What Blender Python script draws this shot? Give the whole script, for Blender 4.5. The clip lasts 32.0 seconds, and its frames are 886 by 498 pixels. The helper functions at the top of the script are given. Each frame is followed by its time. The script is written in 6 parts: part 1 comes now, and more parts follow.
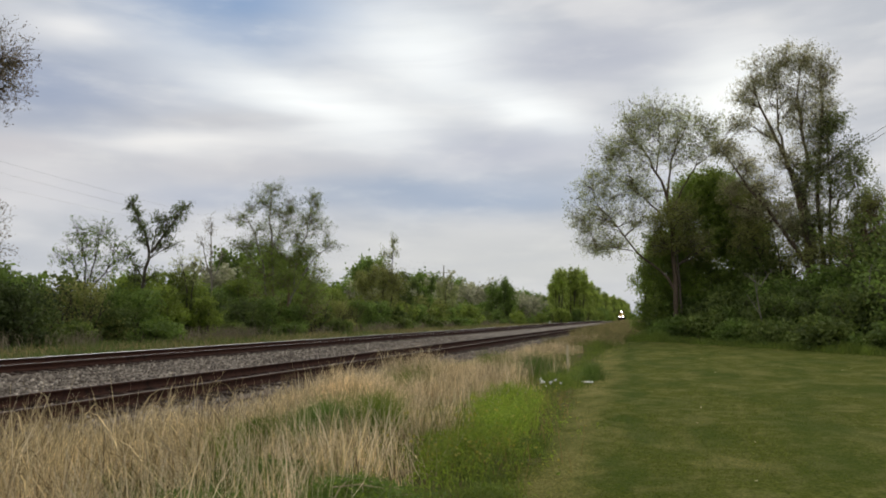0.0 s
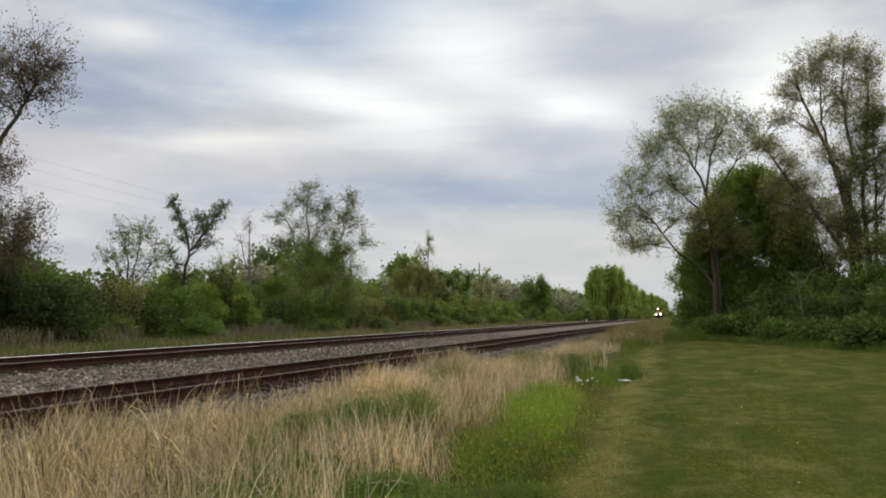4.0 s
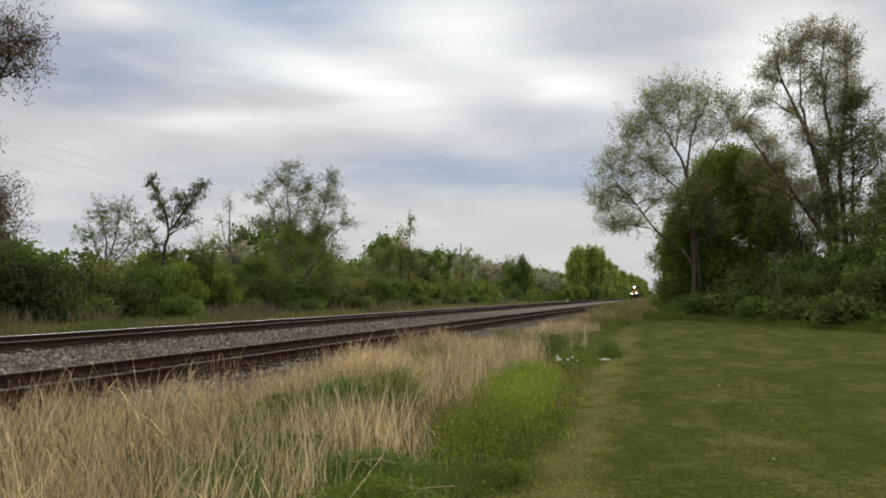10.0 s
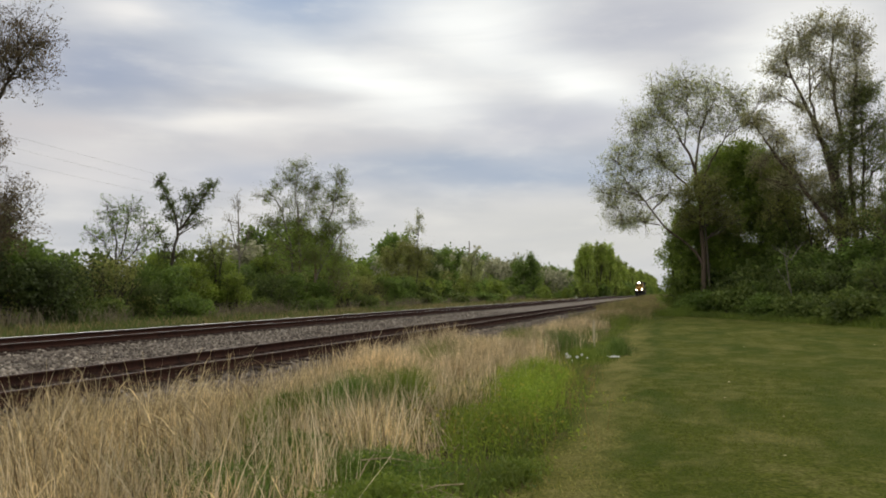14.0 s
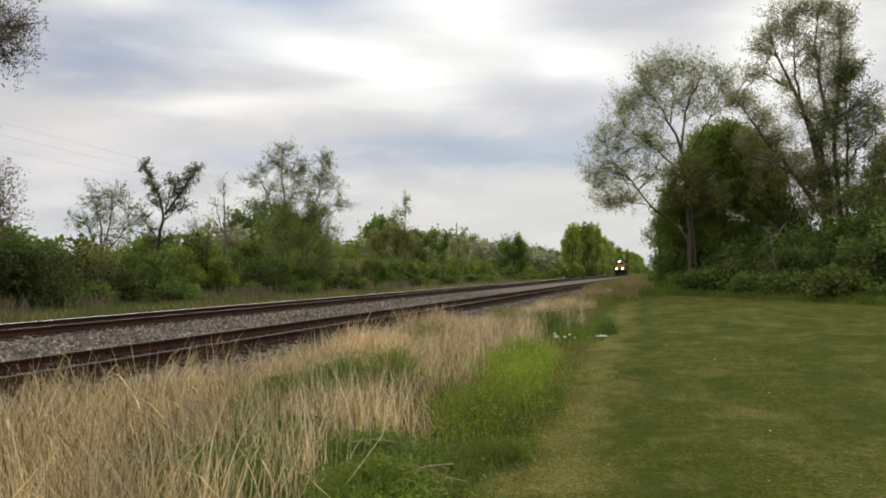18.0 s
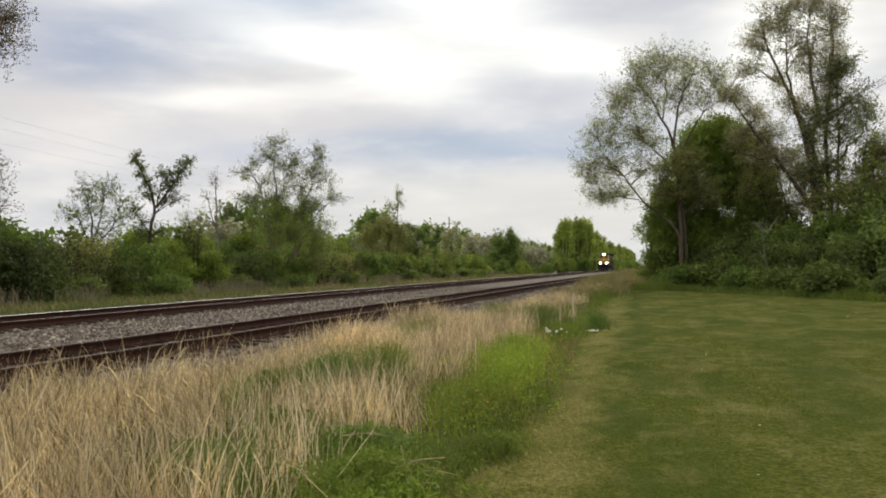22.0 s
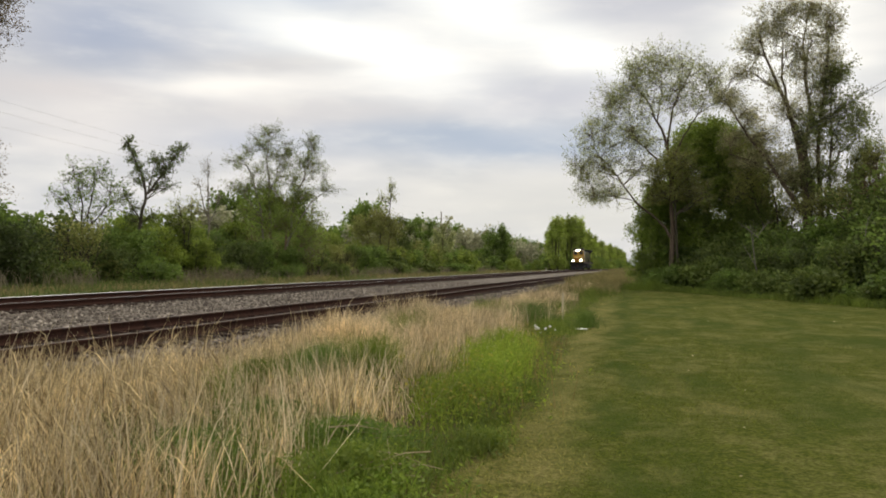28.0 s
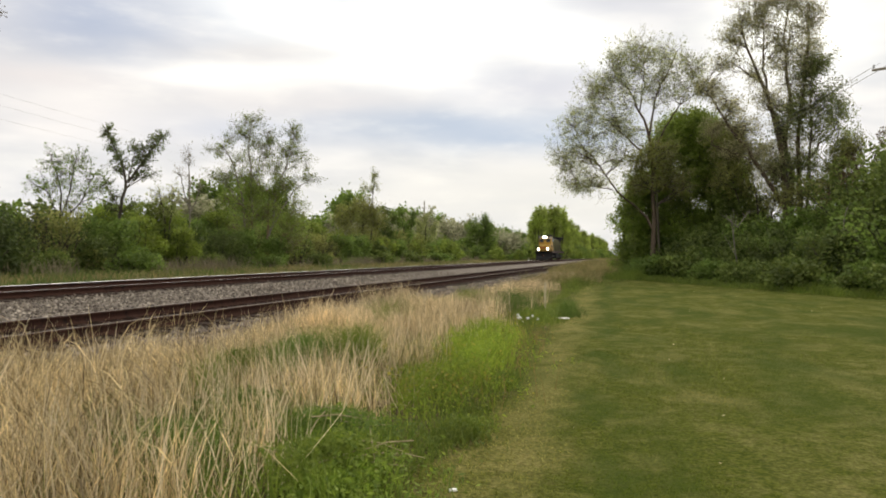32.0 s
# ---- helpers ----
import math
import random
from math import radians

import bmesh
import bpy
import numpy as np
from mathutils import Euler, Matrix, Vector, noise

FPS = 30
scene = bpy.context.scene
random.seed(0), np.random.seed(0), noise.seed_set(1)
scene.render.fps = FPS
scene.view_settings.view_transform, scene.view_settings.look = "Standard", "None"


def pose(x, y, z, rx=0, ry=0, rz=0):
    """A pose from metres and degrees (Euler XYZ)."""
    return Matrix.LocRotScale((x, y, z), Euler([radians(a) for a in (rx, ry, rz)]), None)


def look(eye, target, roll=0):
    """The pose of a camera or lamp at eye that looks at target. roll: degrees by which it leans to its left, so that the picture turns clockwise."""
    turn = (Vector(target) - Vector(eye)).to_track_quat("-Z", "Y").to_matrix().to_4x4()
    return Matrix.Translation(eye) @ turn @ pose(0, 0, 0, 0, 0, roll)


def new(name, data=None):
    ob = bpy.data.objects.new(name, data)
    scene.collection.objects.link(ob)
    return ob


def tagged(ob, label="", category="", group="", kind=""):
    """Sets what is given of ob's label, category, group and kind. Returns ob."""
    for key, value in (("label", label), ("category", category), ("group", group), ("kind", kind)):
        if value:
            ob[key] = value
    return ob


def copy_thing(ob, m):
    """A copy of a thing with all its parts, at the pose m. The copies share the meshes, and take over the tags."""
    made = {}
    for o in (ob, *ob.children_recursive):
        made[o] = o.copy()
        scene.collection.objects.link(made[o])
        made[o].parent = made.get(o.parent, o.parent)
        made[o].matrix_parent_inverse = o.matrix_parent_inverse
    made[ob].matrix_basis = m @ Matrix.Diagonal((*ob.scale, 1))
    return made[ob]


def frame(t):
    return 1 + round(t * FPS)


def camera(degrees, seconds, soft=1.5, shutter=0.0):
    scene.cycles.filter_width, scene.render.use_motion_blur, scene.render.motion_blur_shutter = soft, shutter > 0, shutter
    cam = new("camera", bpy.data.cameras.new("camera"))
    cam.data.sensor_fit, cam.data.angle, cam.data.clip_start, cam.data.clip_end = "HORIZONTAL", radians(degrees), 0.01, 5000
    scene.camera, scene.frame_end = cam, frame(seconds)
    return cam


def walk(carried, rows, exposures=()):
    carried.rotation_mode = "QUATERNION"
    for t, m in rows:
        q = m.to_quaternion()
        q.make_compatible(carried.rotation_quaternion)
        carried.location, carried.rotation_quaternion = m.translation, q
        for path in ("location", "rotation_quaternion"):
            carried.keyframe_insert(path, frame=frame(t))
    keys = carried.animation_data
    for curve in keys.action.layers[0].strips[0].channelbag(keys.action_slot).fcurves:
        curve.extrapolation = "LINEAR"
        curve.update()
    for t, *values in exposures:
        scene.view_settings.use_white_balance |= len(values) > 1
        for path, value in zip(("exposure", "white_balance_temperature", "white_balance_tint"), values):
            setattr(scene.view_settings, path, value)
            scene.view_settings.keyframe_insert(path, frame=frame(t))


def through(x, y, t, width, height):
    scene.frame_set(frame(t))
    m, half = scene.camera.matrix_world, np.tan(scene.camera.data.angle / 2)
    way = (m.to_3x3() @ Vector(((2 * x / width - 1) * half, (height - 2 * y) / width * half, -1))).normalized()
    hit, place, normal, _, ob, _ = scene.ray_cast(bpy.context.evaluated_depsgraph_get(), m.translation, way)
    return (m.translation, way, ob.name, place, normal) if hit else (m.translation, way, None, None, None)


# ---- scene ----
cam = camera(60.2, 32.0, soft=1.9)

# ---- the camera: held by hand on the mown strip, it only turns ----
EYE = (0.0, 0.0, 1.65)
WALK = (
    (0, 16.50, 5.15, -0.00), (0.5, 16.52, 5.47, -0.49), (1, 16.47, 5.73, -0.50), (1.5, 17.11, 5.71, -0.04), (2, 17.63, 5.35, -0.27),
    (2.5, 18.15, 4.86, -0.39), (3, 18.54, 5.09, -0.01), (3.5, 19.13, 5.08, -0.12), (5.5, 19.14, 4.58, -0.14), (6, 18.66, 4.92, 0.34),
    (6.5, 18.22, 5.01, 0.34), (7, 18.11, 5.30, 0.67), (7.5, 18.14, 5.63, 0.53), (8, 18.07, 5.25, 0.16), (8.5, 18.84, 4.79, 1.55),
    (9, 17.18, 3.81, 0.08), (9.5, 17.15, 3.48, 0.13), (10, 17.78, 3.46, -0.13), (10.5, 17.78, 3.69, -0.18), (11, 18.18, 3.77, -0.09),
    (11.5, 19.23, 3.74, 0.20), (12, 19.44, 3.62, 0.39), (12.5, 19.25, 3.63, 0.57), (13, 19.06, 3.82, 0.57), (13.5, 18.81, 3.79, 0.29),
    (14, 18.43, 3.32, 0.23), (14.5, 18.17, 3.10, 0.33), (16.5, 17.55, 2.54, 0.58), (17, 17.47, 2.31, 0.66), (17.5, 17.43, 2.07, 0.58),
    (18, 17.52, 1.94, 0.90), (18.5, 18.08, 2.03, 2.04), (19, 17.87, 2.44, 2.12), (19.5, 17.79, 2.30, 0.59), (20, 17.49, 1.92, 0.75),
    (20.5, 17.42, 1.82, 0.75), (21, 17.13, 1.69, 0.79), (21.5, 16.97, 1.59, 0.85), (22, 16.94, 1.50, 0.68), (22.5, 16.96, 1.42, 0.62),
    (23, 17.06, 1.65, 1.07), (23.5, 17.18, 1.78, 1.12), (24, 17.19, 1.74, 1.01), (24.5, 17.08, 1.42, 1.13), (25, 16.94, 1.63, 0.82),
    (25.5, 17.10, 1.76, 0.76), (27.5, 17.26, 1.38, -0.18), (28, 16.26, 1.09, -0.91), (28.5, 14.09, 1.57, -0.79), (29, 14.58, 2.27, -1.15),
    (29.5, 14.21, 1.01, -0.93), (30, 13.94, 0.16, -1.36), (30.5, 14.11, 0.07, -1.13), (31, 14.63, 0.34, -0.93), (31.5, 14.89, 0.41, -0.79),
    (32, 14.98, 0.33, -0.97),
)
walk(cam, [(t, pose(*EYE, 89.85 + pitch, roll, yaw)) for t, yaw, pitch, roll in WALK],
     exposures=((0, 0.18, 7000, 5), (6, 0.20, 7050, 5), (9, 0.20, 7100, 5), (14, 0.22, 7250, 5), (19, 0.40, 7350, 5), (25, 0.48, 7450, 5), (27.5, 0.43, 7500, 5), (28.5, 0.45, 7520, 5), (29.5, 0.55, 7550, 5), (31, 0.66, 7600, 5), (32, 0.68, 7600, 5)))

# ---- world, sun ----
SUN_AZ, SUN_EL = radians(-12), radians(48)
world = bpy.data.worlds.new("overcast_sky")
scene.world = world
world.use_nodes = True
wn, wl = world.node_tree.nodes, world.node_tree.links
wn.clear()
w_out, w_bg = wn.new("ShaderNodeOutputWorld"), wn.new("ShaderNodeBackground")
w_sky, w_mix, w_scale = wn.new("ShaderNodeTexSky"), wn.new("ShaderNodeMix"), wn.new("ShaderNodeMix")
w_noise, w_ramp, w_geo = wn.new("ShaderNodeTexNoise"), wn.new("ShaderNodeValToRGB"), wn.new("ShaderNodeTexCoord")
w_sky.sky_type, w_sky.sun_disc = "NISHITA", False
w_sky.sun_elevation, w_sky.sun_rotation = SUN_EL, -SUN_AZ
w_scale.data_type, w_scale.blend_type = "RGBA", "MULTIPLY"
w_scale.inputs["Factor"].default_value = 1.0
w_scale.inputs["B"].default_value = (0.10, 0.10, 0.10, 1)
w_noise.inputs["Scale"].default_value, w_noise.inputs["Detail"].default_value = 2.4, 4
w_ramp.color_ramp.elements[0].position, w_ramp.color_ramp.elements[0].color = 0.35, (0.50, 0.51, 0.55, 1)
w_ramp.color_ramp.elements[1].position, w_ramp.color_ramp.elements[1].color = 0.68, (0.88, 0.87, 0.86, 1)
w_mix.data_type = "RGBA"
w_mix.inputs["Factor"].default_value = 0.8
wl.new(w_geo.outputs["Generated"], w_noise.inputs["Vector"])
wl.new(w_noise.outputs["Fac"], w_ramp.inputs["Fac"])
wl.new(w_sky.outputs["Color"], w_scale.inputs["A"])
wl.new(w_scale.outputs["Result"], w_mix.inputs["A"])
wl.new(w_ramp.outputs["Color"], w_mix.inputs["B"])
wl.new(w_mix.outputs["Result"], w_bg.inputs["Color"])
w_bg.inputs["Strength"].default_value = 1.08
wl.new(w_bg.outputs["Background"], w_out.inputs["Surface"])

sun_data = bpy.data.lights.new("sun", "SUN")
sun_data.energy, sun_data.angle, sun_data.color = 0.9, radians(25), (1.0, 0.95, 0.87)
sun = new("sun", sun_data)
sun.matrix_world = look((0, 0, 60), (-math.sin(SUN_AZ) * -40, -math.cos(SUN_AZ) * 40, 60 - 40 * math.tan(SUN_EL)))

# ---- materials ----


class Net:
    """Short notation for a node material."""

    def __init__(self, name):
        self.mat = bpy.data.materials.new(name)
        self.mat.use_nodes = True
        self.nodes, self.links = self.mat.node_tree.nodes, self.mat.node_tree.links
        self.nodes.clear()
        self.out = self.nodes.new("ShaderNodeOutputMaterial")

    def add(self, kind, *wires, **values):
        node = self.nodes.new(kind)
        for key, value in values.items():
            if key == "op":
                node.operation = value
            elif key == "blend":
                node.blend_type = value
            elif key == "dtype":
                node.data_type = value
        for socket, source in wires:
            if hasattr(source, "links"):
                self.links.new(source, node.inputs[socket])
            else:
                node.inputs[socket].default_value = source
        return node

    def math(self, op, a, b=0.0, c=0.0):
        return self.add("ShaderNodeMath", (0, a), (1, b), (2, c), op=op).outputs[0]

    def mix(self, fac, a, b, blend="MIX"):
        n = self.add("ShaderNodeMix", dtype="RGBA", blend=blend)
        for socket, source in (("Factor", fac), ("A", a), ("B", b)):
            s = [i for i in n.inputs if i.name == socket and i.type == ("VALUE" if socket == "Factor" else "RGBA")][0]
            if hasattr(source, "links"):
                self.links.new(source, s)
            else:
                s.default_value = source
        return [o for o in n.outputs if o.type == "RGBA"][0]

    def noise(self, scale, detail=3.0, vector=None, rough=0.55, distortion=0.0):
        n = self.add("ShaderNodeTexNoise", ("Scale", scale), ("Detail", detail), ("Roughness", rough), ("Distortion", distortion))
        if vector is not None:
            self.links.new(vector, n.inputs["Vector"])
        return n.outputs["Fac"]

    def ramp(self, fac, lo, hi):
        n = self.add("ShaderNodeMapRange", ("Value", fac), ("From Min", lo), ("From Max", hi))
        n.interpolation_type = "SMOOTHSTEP"
        return n.outputs["Result"]

    def place(self):
        return self.add("ShaderNodeTexCoord").outputs["Object"]

    def bump(self, height, strength, distance=0.02):
        return self.add("ShaderNodeBump", ("Height", height), ("Strength", strength), ("Distance", distance)).outputs["Normal"]

    def finish(self, shader):
        self.links.new(shader, self.out.inputs["Surface"])
        return self.mat


def rgb(r, g, b):
    return (r, g, b, 1.0)


def grained(name, c1, c2, c3, fine=40.0, coarse=3.0, rough=0.85, bump=0.4, metal=0.0, distance=0.02):
    """A surface that varies at two scales: grain of c1 and c2, larger stains of c3."""
    n = Net(name)
    p = n.place()
    grain = n.noise(fine, 4.0, p)
    stain = n.noise(coarse, 3.0, p)
    col = n.mix(n.ramp(grain, 0.3, 0.7), rgb(*c1), rgb(*c2))
    col = n.mix(n.ramp(stain, 0.48, 0.72), col, rgb(*c3))
    b = n.add("ShaderNodeBsdfPrincipled", ("Base Color", col), ("Roughness", rough), ("Metallic", metal), ("Specular IOR Level", 0.5 if metal else 0.18),
              ("Normal", n.bump(grain, bump, distance)))
    return n.finish(b.outputs[0])


def leafy(name, c1, c2, through=0.35, spread=0.25, mottle=0.0):
    """Leaves or blades: each one its own tint between c1 and c2, with light passing through."""
    n = Net(name)
    geo = n.add("ShaderNodeNewGeometry")
    info = n.add("ShaderNodeObjectInfo")
    col = n.mix(geo.outputs["Random Per Island"], rgb(*c1), rgb(*c2))
    patch = n.ramp(n.noise(0.55, 2.0, n.place()), 0.35, 0.65)
    value = n.math("ADD", n.math("MULTIPLY", info.outputs["Random"], spread), n.math("MULTIPLY", patch, 0.5))
    value = n.math("ADD", value, 0.7 - spread / 2)
    if mottle:
        tuft = n.ramp(n.noise(7.0, 3.0, n.place()), 0.38, 0.62)
        value = n.math("MULTIPLY", value, n.math("ADD", 1.0 - mottle / 2, n.math("MULTIPLY", tuft, mottle)))
    hsv = n.add("ShaderNodeHueSaturation", ("Color", col), ("Value", value))
    d = n.add("ShaderNodeBsdfDiffuse", ("Color", hsv.outputs[0]))
    t = n.add("ShaderNodeBsdfTranslucent", ("Color", hsv.outputs[0]))
    m = n.add("ShaderNodeMixShader", (0, through), (1, d.outputs[0]), (2, t.outputs[0]))
    g = n.add("ShaderNodeBsdfGlossy", ("Color", rgb(1, 1, 1)), ("Roughness", 0.5))
    m2 = n.add("ShaderNodeMixShader", (0, 0.02), (1, m.outputs[0]), (2, g.outputs[0]))
    return n.finish(m2.outputs[0])


def painted(name, c, rough=0.45, dirt=0.35, metal=0.0, gloss=0.5):
    n = Net(name)
    p = n.place()
    grime = n.ramp(n.noise(1.6, 5.0, p), 0.42, 0.75)
    col = n.mix(n.math("MULTIPLY", grime, dirt), rgb(*c), rgb(0.06, 0.05, 0.04))
    b = n.add("ShaderNodeBsdfPrincipled", ("Base Color", col), ("Roughness", rough), ("Metallic", metal), ("Specular IOR Level", gloss),
              ("Normal", n.bump(n.noise(30, 2.0, p), 0.08)))
    return n.finish(b.outputs[0])


def glowing(name, c, strength):
    n = Net(name)
    return n.finish(n.add("ShaderNodeEmission", ("Color", rgb(*c)), ("Strength", strength)).outputs[0])


def lawn_colour(n, p, fine):
    """Mown turf: olive green with worn yellow patches and mower bands along the track."""
    sep = n.add("ShaderNodeSeparateXYZ", ("Vector", p))
    x, y = sep.outputs["X"], sep.outputs["Y"]
    flat = n.add("ShaderNodeCombineXYZ", ("X", x), ("Y", y)).outputs[0]
    wander = n.math("ADD", n.math("MULTIPLY", n.math("SUBTRACT", n.noise(0.5, 3.0, flat), 0.5), 1.3), n.math("MULTIPLY", n.math("SUBTRACT", n.noise(2.4, 3.0, flat), 0.5), 1.1))
    edge = n.math("ADD", n.math("ADD", n.math("ADD", x, n.math("MULTIPLY", y, 0.05)), 1.35), wander)
    mid = n.noise(1.5, 4.0, flat)
    stretch = n.add("ShaderNodeMapping", ("Vector", flat), ("Scale", (1.0, 0.14, 1.0)))
    stripes = n.noise(0.9, 3.0, stretch.outputs[0])
    cross = n.add("ShaderNodeMapping", ("Vector", flat), ("Scale", (1.0, 0.6, 1.0)))
    bands = n.noise(1.0, 5.0, cross.outputs[0], 0.62)
    green = n.mix(n.ramp(fine, 0.34, 0.66), rgb(0.047, 0.058, 0.008), rgb(0.130, 0.142, 0.025))
    dry = n.mix(n.ramp(fine, 0.3, 0.7), rgb(0.155, 0.138, 0.048), rgb(0.295, 0.262, 0.105))
    bare = n.math("MAXIMUM", n.math("MULTIPLY", n.ramp(mid, 0.50, 0.68), 0.9), n.math("MULTIPLY", n.ramp(stripes, 0.52, 0.70), 0.7))
    bare = n.math("MAXIMUM", bare, n.math("MULTIPLY", n.ramp(bands, 0.50, 0.63), 1.0))
    band = n.math("MULTIPLY", n.ramp(edge, 0.05, 0.5), n.math("SUBTRACT", 1.0, n.ramp(edge, 0.6, 1.3)))
    bare = n.math("MAXIMUM", bare, n.math("MULTIPLY", n.math("MULTIPLY", band, n.ramp(n.noise(1.3, 4.0, flat), 0.28, 0.55)), 1.0))
    flecks = n.ramp(n.noise(7.0, 4.0, flat, 0.65), 0.48, 0.66)
    bare = n.math("ADD", n.math("MULTIPLY", bare, 0.62), n.math("MULTIPLY", flecks, 0.36))
    lawn = n.mix(bare, green, dry)
    along = n.add("ShaderNodeMapping", ("Vector", flat), ("Scale", (1.0, 0.35, 1.0))).outputs[0]
    lush = n.math("MULTIPLY", n.ramp(edge, 0.6, 1.3), n.math("SUBTRACT", 1.0, n.ramp(edge, 1.2, 2.3)))
    lush = n.math("MAXIMUM", n.math("MULTIPLY", n.math("MULTIPLY", lush, n.ramp(n.noise(0.9, 4.0, along), 0.28, 0.58)), 0.85), n.math("MULTIPLY", n.math("ADD", n.ramp(n.noise(0.7, 4.0, along), 0.42, 0.66), n.math("MULTIPLY", n.ramp(edge, 1.1, 2.2), 0.45)), 0.52))
    return n.mix(lush, lawn, rgb(0.049, 0.075, 0.012)), edge, x, y


def ground_material():
    """Mown lawn on one side of the edge, rough thatch and soil beyond it, dull meadow far off."""
    n = Net("ground")
    p = n.place()
    fine = n.noise(26.0, 4.0, p)
    mid = n.noise(2.2, 4.0, p)
    lawn, edge, x, y = lawn_colour(n, p, fine)
    thatch = n.mix(n.ramp(fine, 0.3, 0.7), rgb(0.075, 0.062, 0.032), rgb(0.20, 0.158, 0.085))
    thatch = n.mix(n.ramp(mid, 0.5, 0.68), thatch, rgb(0.045, 0.060, 0.018))
    meadow = n.mix(n.ramp(mid, 0.35, 0.65), rgb(0.115, 0.098, 0.044), rgb(0.062, 0.074, 0.022))
    col = n.mix(n.ramp(edge, -0.2, 0.2), thatch, lawn)
    col = n.mix(n.ramp(y, 50.0, 75.0), col, meadow)
    col = n.mix(n.math("LESS_THAN", x, -20.5), col, meadow)
    b = n.add("ShaderNodeBsdfPrincipled", ("Base Color", col), ("Roughness", 0.95), ("Specular IOR Level", 0.04),
              ("Normal", n.bump(n.math("ADD", fine, n.math("MULTIPLY", mid, 1.5)), 0.9, 0.06)))
    return n.finish(b.outputs[0])


def turf_material():
    n = Net("turf")
    geo = n.add("ShaderNodeNewGeometry")
    col, _, _, _ = lawn_colour(n, n.place(), n.math("ADD", 0.2, n.math("MULTIPLY", geo.outputs["Random Per Island"], 0.6)))
    col = n.add("ShaderNodeHueSaturation", ("Color", col), ("Value", 1.65)).outputs[0]
    d = n.add("ShaderNodeBsdfDiffuse", ("Color", col))
    t = n.add("ShaderNodeBsdfTranslucent", ("Color", col))
    return n.finish(n.add("ShaderNodeMixShader", (0, 0.4), (1, d.outputs[0]), (2, t.outputs[0])).outputs[0])


def ballast_material():
    n = Net("ballast")
    p = n.place()
    v = n.add("ShaderNodeTexVoronoi", ("Scale", 18.0), ("Vector", p))
    tint = n.add("ShaderNodeSeparateColor", ("Color", v.outputs["Color"])).outputs[0]
    col = n.mix(tint, rgb(0.040, 0.031, 0.025), rgb(0.250, 0.208, 0.175))
    col = n.mix(n.ramp(n.noise(0.7, 3.0, p), 0.45, 0.75), col, rgb(0.150, 0.118, 0.094))
    x = n.add("ShaderNodeSeparateXYZ", ("Vector", p)).outputs["X"]
    soil = n.math("MULTIPLY", n.ramp(x, -9.0, -8.2), n.ramp(n.noise(2.2, 4.0, p), 0.30, 0.55))
    col = n.mix(n.math("MULTIPLY", soil, 0.75), col, rgb(0.150, 0.105, 0.075))
    b = n.add("ShaderNodeBsdfPrincipled", ("Base Color", col), ("Roughness", 0.9),
              ("Normal", n.bump(n.math("SUBTRACT", 1.0, v.outputs["Distance"]), 1.0, 0.05)))
    return n.finish(b.outputs[0])


def stone_material():
    n = Net("stone")
    geo = n.add("ShaderNodeNewGeometry")
    col = n.mix(n.math("POWER", geo.outputs["Random Per Island"], 3.2), rgb(0.060, 0.047, 0.038), rgb(0.53, 0.465, 0.40))
    col = n.mix(n.ramp(n.noise(60, 3.0, n.place()), 0.45, 0.75), col, rgb(0.16, 0.125, 0.10))
    return n.finish(n.add("ShaderNodeBsdfPrincipled", ("Base Color", col), ("Roughness", 0.88)).outputs[0])


